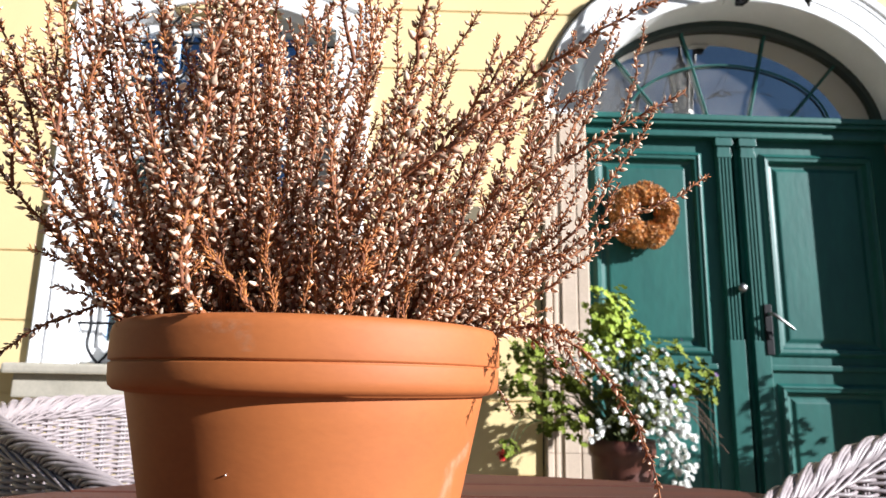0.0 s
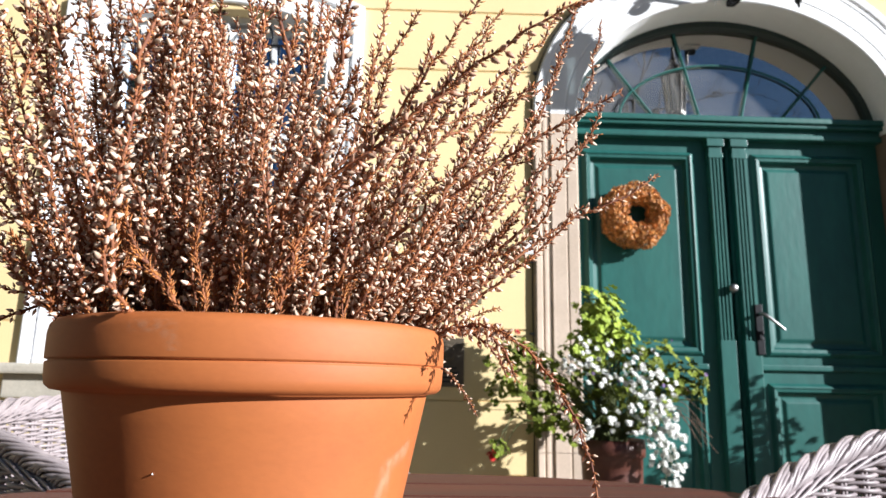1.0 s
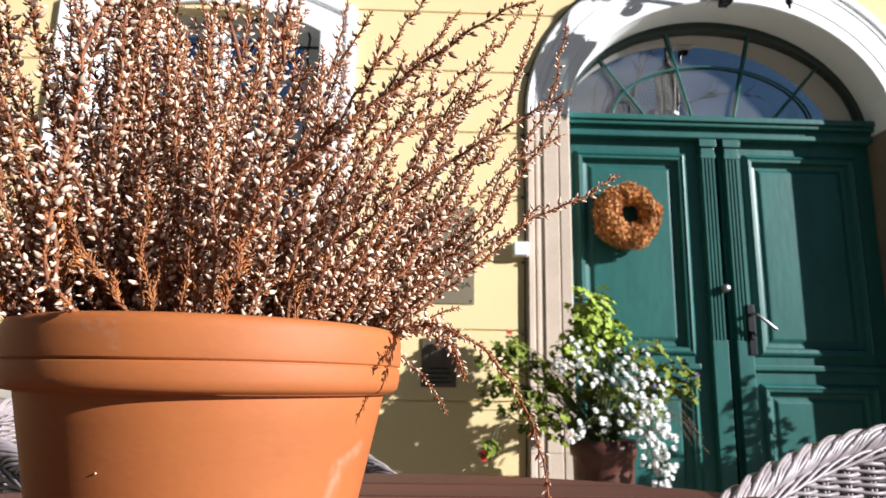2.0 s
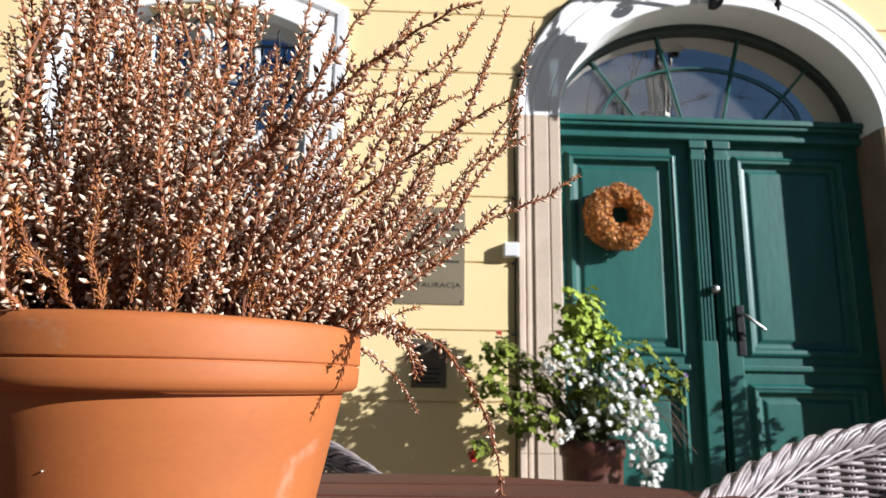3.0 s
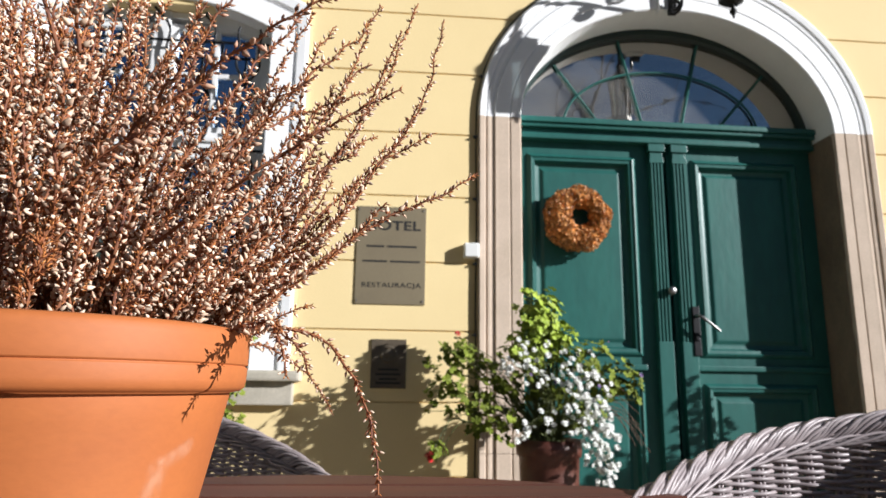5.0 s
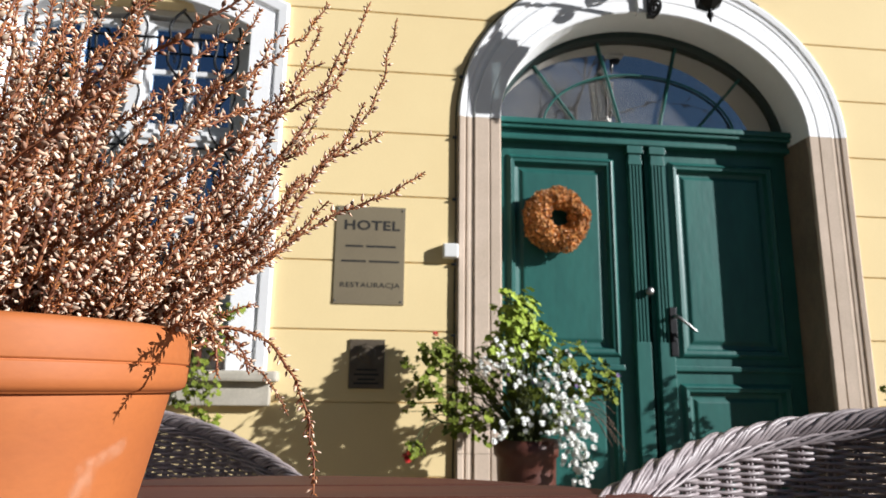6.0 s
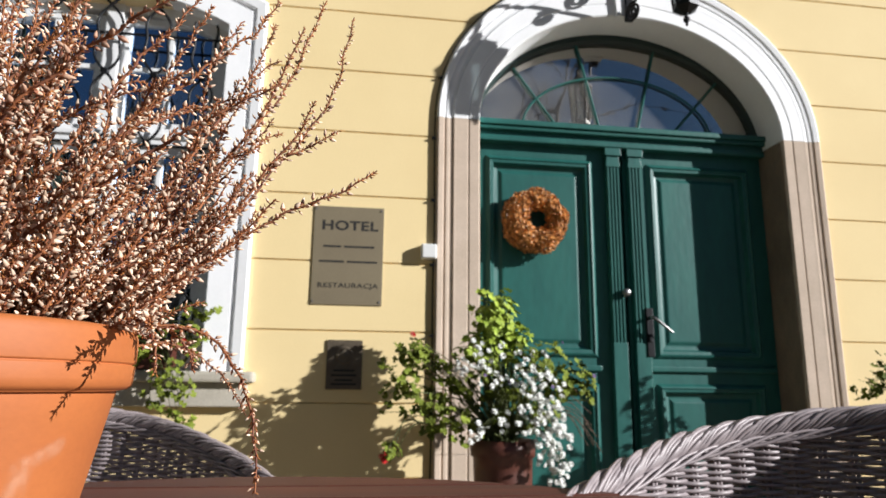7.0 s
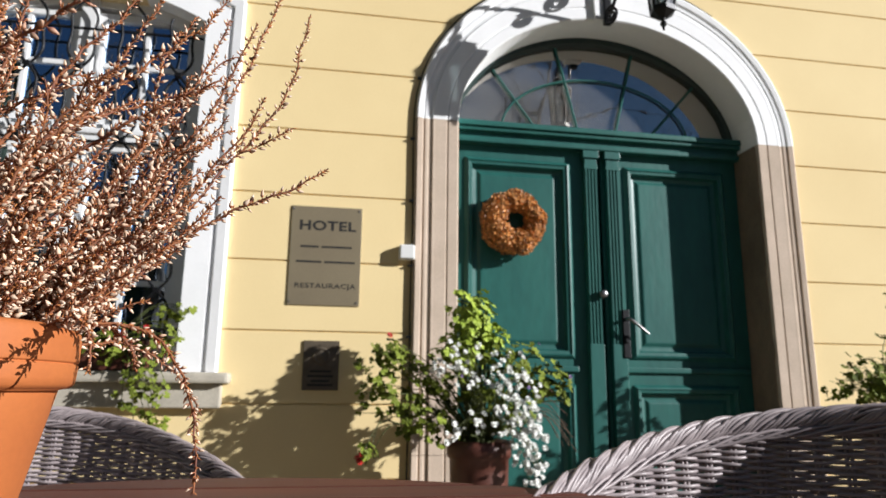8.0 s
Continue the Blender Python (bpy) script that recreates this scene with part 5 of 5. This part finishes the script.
def leaf_arrays(p, nrm, size, lobes=5):
    """Rounded lobed leaves with a folded middle, one fan each."""
    n = len(p)
    ref = rng.normal(0, 1, (n, 3))
    u = unit(np.cross(nrm, ref))
    v = np.cross(nrm, u)
    m = lobes * 2 + 1
    a = np.linspace(-2.55, 2.55, m)
    r = np.where(np.arange(m) % 2 == 0, 1.0, 0.78)
    r[0] = r[-1] = 0.75
    h = -0.16 * np.abs(a) * 0.4 + 0.10 * np.cos(np.arange(m) * np.pi)
    edge = p[:, None, :] + size[:, None, None] * (r[None, :, None] * (np.cos(a)[None, :, None] * u[:, None, :] + np.sin(a)[None, :, None] * v[:, None, :]) + (h + 0.16)[None, :, None] * nrm[:, None, :])
    verts = np.concatenate([p[:, None, :], edge], axis=1)
    tri = np.stack([np.zeros(m - 1, int), np.arange(1, m), np.arange(2, m + 1)], -1)
    return verts.reshape(-1, 3), (tri[None] + (np.arange(n) * (m + 1))[:, None, None]).reshape(-1, 3)


def foliage(parent, root, lobes, leaf_mat, name="foliage", size=(0.016, 0.026), stalks=GREENSTEM):
    """Leaves gathered in loose lobes (centre, half sizes, leaves), held by stalks from the root."""
    tubes, P, N = [], [], []
    for c, half, count in lobes:
        c, half = np.array(c), np.array(half)
        d = unit(rng.normal(0, 1, (count, 3)))
        r = (0.35 + 0.65 * rng.random(count) ** 0.55) * (1 + 0.28 * np.sin(d[:, 0] * 7 + d[:, 2] * 5 + c[0] * 9))
        p = c + d * r[:, None] * half
        p[:, 1] = np.minimum(p[:, 1], 2.825)
        P.append(p)
        N.append(unit(d * 0.7 + np.array([0.30, -0.45, 0.55]) + rng.normal(0, 0.38, (count, 3))))
        for q in p[::7]:
            b = np.array(root) + rng.normal(0, 0.025, 3) * (1, 1, 0)
            mid = b + (q - b) * 0.55 + (0, 0.02, 0.04 + 0.03 * rng.random())
            tubes.append((*tube_arrays(smooth_path([b, mid, q], 8), np.linspace(0.0028, 0.0012, 8), 4), 0))
    P, N = np.concatenate(P), np.concatenate(N)
    sz = rng.uniform(*size, len(P))
    array_part("stalk_growth", tubes, [stalks], parent)["kind"] = "stuff"
    v, f = leaf_arrays(P, N, sz)
    ob = array_part(name, [(v, f, 0)], [leaf_mat], parent, smooth=False)
    ob["kind"] = "stuff"
    return P


def pompon(name, mat, r):
    """A small double flower of several whorls of petals."""
    groups = []
    for h, rr, cup, lob in ((0.0, 1.0, 0.10, 8), (0.25, 0.85, 0.45, 7), (0.45, 0.60, 0.7, 6), (0.6, 0.32, 0.9, 5)):
        v, f = petal_mesh_arrays(np.array([[0.0, 0.0, h * r * 0.55]]), np.array([[0, 0, 1.0]]), np.array([r * rr]), lob, cup)
        groups.append((v, f, 0))
    return array_mesh(name, groups, [mat], smooth=False)


def scatter_flowers(parent, mesh, name, places, size=(0.8, 1.2), aim=(0.3, -0.8, 0.5)):
    for p in places:
        ob = new(name, mesh)
        nrm = Vector(aim) + Vector(rng.normal(0, 0.35, 3))
        m = Matrix.Translation(p) @ nrm.to_track_quat("Z", "Y").to_matrix().to_4x4() @ Matrix.Rotation(rng.random() * 6.28, 4, "Z") @ Matrix.Scale(rng.uniform(*size), 4)
        hold(ob, parent)
        ob.matrix_basis = m


def clay_pot(parent, x, y, z0, z1, r0, r1, mat, label):
    h = z1 - z0
    prof = [(0.0, 0.0), (r0, 0.0)] + [(r0 + (r1 * 0.93 - r0) * f, h * 0.82 * f) for f in np.linspace(0.1, 1, 6)] + [(r1, h * 0.83), (r1 * 1.02, h * 0.90), (r1, h), (r1 * 0.93, h), (r1 * 0.88, h * 0.9), (0.0, h * 0.9)]
    return part("pot", lathe(bmesh.new(), prof, 48, (x, y, z0)), mat, parent, label, True)


def door_planter():
    x, y = 0.745, 2.55
    st = empty("stone_block", "low grey stone block under the planter", "stone block", (x, y, 0))
    part("block", boxed(x - 0.17, x + 0.17, y - 0.17, y + 0.17, 0.0, 0.36, 0.012), SILLSTONE, st)
    pl = empty("flower_planter", "brown planter with green foliage and trailing white flowers by the door", "planter", (x, y, 0.361))
    clay_pot(pl, x, y, 0.361, 0.700, 0.098, 0.116, BROWNPOT, "dark brown clay pot")
    root = (x, y, 0.68)
    foliage(pl, root, [((0.718, 2.550, 1.138), (0.085, 0.07, 0.10), 190), ((0.697, 2.560, 1.025), (0.12, 0.08, 0.08), 120), ((0.801, 2.540, 1.066), (0.05, 0.05, 0.06), 45)], BRIGHTLEAF, "bright_foliage", (0.015, 0.027))
    foliage(pl, root, [((0.470, 2.580, 0.880), (0.18, 0.11, 0.14), 150), ((0.428, 2.560, 1.004), (0.09, 0.07, 0.05), 43), ((0.635, 2.540, 0.921), (0.15, 0.10, 0.11), 80), ((0.801, 2.500, 0.818), (0.15, 0.08, 0.14), 105), ((1.000, 2.520, 0.915), (0.12, 0.07, 0.075), 95), ((0.860, 2.480, 0.985), (0.11, 0.06, 0.06), 60), ((0.563, 2.530, 0.756), (0.14, 0.09, 0.07), 58)], LEAF, "geranium_foliage", (0.014, 0.025))
    foliage(pl, (0.460, 2.540, 0.756), [((0.346, 2.530, 0.663), (0.035, 0.03, 0.035), 18)], LEAF, "hanging_foliage", (0.013, 0.02))
    # white flowers spill over the front and down on one side
    places = []
    for c, s, k in (((0.646, 2.450, 0.988), (0.07, 0.035, 0.06), 13), ((0.759, 2.425, 0.931), (0.12, 0.035, 0.08), 36), ((0.852, 2.410, 0.828), (0.075, 0.035, 0.10), 66), ((0.889, 2.405, 0.704), (0.06, 0.03, 0.075), 52), ((0.909, 2.405, 0.601), (0.035, 0.03, 0.04), 16), ((0.615, 2.410, 0.735), (0.03, 0.02, 0.03), 7), ((0.718, 2.400, 0.766), (0.06, 0.02, 0.05), 8), ((0.573, 2.440, 0.942), (0.04, 0.03, 0.03), 6)):
        k = int(k * 1.5)
        d = np.clip(rng.normal(0, 0.62, (k, 3)), -1.0, 1.0) * s
        places.append(np.array(c) + d)
    places = np.concatenate(places)
    scatter_flowers(pl, pompon("flower", WHITEPETAL, 0.0116), "flower", places)
    trail = []
    for p in places[::5]:
        b = np.array(root) + (0.02, -0.06, 0.02)
        q = smooth_path([b, (b + p) / 2 + (0, -0.03, 0.08), p + (0, 0.004, -0.002)], 8)
        trail.append((*tube_arrays(q, 0.0010, 4), 0))
    array_part("trailing_growth", trail, [GREENSTEM], pl)["kind"] = "stuff"
    scatter_flowers(pl, pompon("lilac_flower", LILAC, 0.009), "lilac_flower", [(0.961, 2.500, 1.050), (0.739, 2.420, 0.900), (0.904, 2.440, 0.890), (1.090, 2.520, 0.931), (0.656, 2.440, 0.926)])
    scatter_flowers(pl, pompon("red_flower", REDPETAL, 0.014), "red_flower", [(0.306, 2.520, 0.642), (0.317, 2.510, 0.654), (0.313, 2.515, 0.632), (0.408, 2.540, 1.071)])
    # dry twigs on the shaded side
    for k in range(9):
        b = np.array((0.821, 2.550, 0.714))
        tip = np.array((1.02 + 0.05 * rng.random(), 2.47 + rng.normal(0, 0.03), 0.66 + 0.20 * rng.random()))
        q = smooth_path([b, (b + tip) / 2 + (0.03, 0, 0.10), tip], 9)
        array_part("dry_twig", [(*tube_arrays(wobble(q, 0.006), np.linspace(0.0022, 0.0010, 9), 4), 0)], [DRYTWIG], pl)


def right_planter():
    x, y = 2.46, 2.50
    st = empty("stone_block", "low grey stone block under the planter", "stone block", (x, y, 0))
    part("block", boxed(x - 0.17, x + 0.17, y - 0.17, y + 0.17, 0.0, 0.45, 0.012), SILLSTONE, st)
    pl = empty("geranium_planter", "dark clay planter with leafy geranium beside the doorway", "planter", (x, y, 0.451))
    clay_pot(pl, x, y, 0.451, 0.82, 0.10, 0.15, BROWNPOT, "dark brown clay pot")
    foliage(pl, (x, y, 0.80), [((2.30, 2.45, 0.96), (0.12, 0.09, 0.08), 80), ((2.55, 2.48, 1.05), (0.13, 0.09, 0.15), 130), ((2.52, 2.46, 1.23), (0.07, 0.05, 0.09), 46), ((2.42, 2.42, 0.90), (0.21, 0.09, 0.07), 420), ((2.17, 2.45, 0.90), (0.06, 0.05, 0.05), 20)], LEAF, "geranium_foliage", (0.012, 0.021))


def window_box():
    bx = empty("window_box", "reddish-brown flower box with trailing geranium on the window sill", "window box", (-0.72, 2.80, WIN_Z0))
    z = WIN_Z0 - 0.0055
    bm = bmesh.new()
    box(bm, -1.06, -0.50, 2.785, 2.90, z, z + 0.115, 0.010)
    part("trough", bm, BROWNPOT, bx)
    part("trough_rim", boxed(-1.07, -0.49, 2.775, 2.902, z + 0.100, z + 0.120, 0.006), BROWNPOT, bx)
    foliage(bx, (-0.60, 2.80, z + 0.11), [((-0.43, 2.72, 1.06), (0.08, 0.05, 0.11), 55), ((-0.48, 2.70, 0.88), (0.09, 0.04, 0.10), 66), ((-0.42, 2.70, 0.76), (0.07, 0.03, 0.05), 28), ((-0.62, 2.74, 1.03), (0.12, 0.05, 0.07), 60), ((-0.36, 2.74, 1.16), (0.05, 0.03, 0.04), 16)], LEAF, "geranium_foliage", (0.012, 0.022))
    foliage(bx, (-0.90, 2.80, z + 0.11), [((-0.90, 2.75, 1.05), (0.15, 0.05, 0.07), 100)], LEAF, "geranium_foliage", (0.012, 0.022))
    scatter_flowers(bx, pompon("red_flower", REDPETAL, 0.012), "red_flower", [(-0.47, 2.68, 1.09), (-0.55, 2.69, 1.06), (-0.43, 2.69, 1.04), (-0.80, 2.69, 1.08)])


door_planter()
right_planter()
window_box()

# ---------- bare trees across the forecourt, seen in the panes ----------
BARK = material("grey_bark", (0.10, 0.085, 0.07), 0.95, vary=0.3, scale=4, fine=30, bump=0.5)


def bare_tree(x, y, h, seed):
    r = np.random.default_rng(seed)
    tree = empty("bare_tree", "tall leafless tree across the forecourt", "tree", (x, y, 0), group="bare trees across the forecourt")
    pieces = []

    def limb(p, d, ln, rad, depth):
        n = 6
        pts = [p]
        for _ in range(n):
            d = unit(d + r.normal(0, 0.13, 3) + np.array([0, 0, 0.04]))
            pts.append(pts[-1] + d * ln / n)
        pts = np.array(pts)
        pieces.append((*tube_arrays(pts, np.linspace(rad, rad * 0.55, n + 1), 6 if depth < 2 else 4), 0))
        if depth < 5:
            for _ in range(3 if depth < 4 else 2):
                k = r.integers(2, n + 1)
                nd = unit(d + r.normal(0, 0.55, 3) + np.array([0, 0, 0.15]))
                limb(pts[k], nd, ln * r.uniform(0.55, 0.8), rad * 0.5, depth + 1)
    limb(np.array([x, y, -0.05]), np.array([0, 0, 1.0]), h * 0.35, h * 0.022, 0)
    array_part("trunk", pieces[:1], [BARK], tree)
    ob = array_part("limbs", pieces[1:], [BARK], tree)
    ob["kind"] = "stuff"


bare_tree(6.5, -11.0, 15.0, 3)
bare_tree(-5.0, -15.0, 16.0, 5)
bare_tree(13.0, -16.0, 15.0, 8)


# ---------- added, unseen: dark evergreen hedges that close the place and block sky light ---
HEDGELEAF = material("evergreen_hedge", (0.035, 0.055, 0.022), 0.8, vary=0.4, scale=2, fine=14, bump=0.6, bump_dist=0.05, second=(0.02, 0.032, 0.014))


def hedge(a, b, height, seed):
    r = np.random.default_rng(seed)
    ob = empty("sky_block_hedge", "unseen tall dark evergreen hedge, added to block sky light", "hedge", ((a[0] + b[0]) / 2, (a[1] + b[1]) / 2, 0), group="hedges round the forecourt")
    n, m = 90, 12
    a, b = np.array(a, float), np.array(b, float)
    d = unit(b - a)
    side = np.array([-d[1], d[0]])
    bm = bmesh.new()
    rows = []
    for i in range(n + 1):
        p = a + (b - a) * i / n
        top = height * (0.85 + 0.3 * noise.noise((i * 0.23, seed, 0.0)))
        ring = []
        for k in range(m + 1):
            t = math.pi * k / m
            w, z = 1.6 * math.cos(t), top * math.sin(t) ** 0.45 if 0 < k < m else -0.02
            w += 0.7 * noise.noise((i * 0.5, k * 0.6, seed)) * math.sin(t)
            z += 0.6 * noise.noise((i * 0.4, k * 0.7, seed + 9)) * (z > 0.5)
            q = p + side * w
            ring.append(bm.verts.new((q[0], q[1], z)))
        rows.append(ring)
    for u, v in zip(rows, rows[1:]):
        for k in range(m):
            bm.faces.new((u[k], u[k + 1], v[k + 1], v[k]))
    bm.faces.new(rows[0])
    bm.faces.new(rows[-1])
    bmesh.ops.recalc_face_normals(bm, faces=bm.faces[:])
    part("hedge_body", bm, HEDGELEAF, ob)


hedge((-34, -20), (40, -20), 5.5, 1)
# never in view; cuts sky light from the left off door and reveal
hedge((-9.5, -14), (-9.5, 1.0), 11.0, 2)
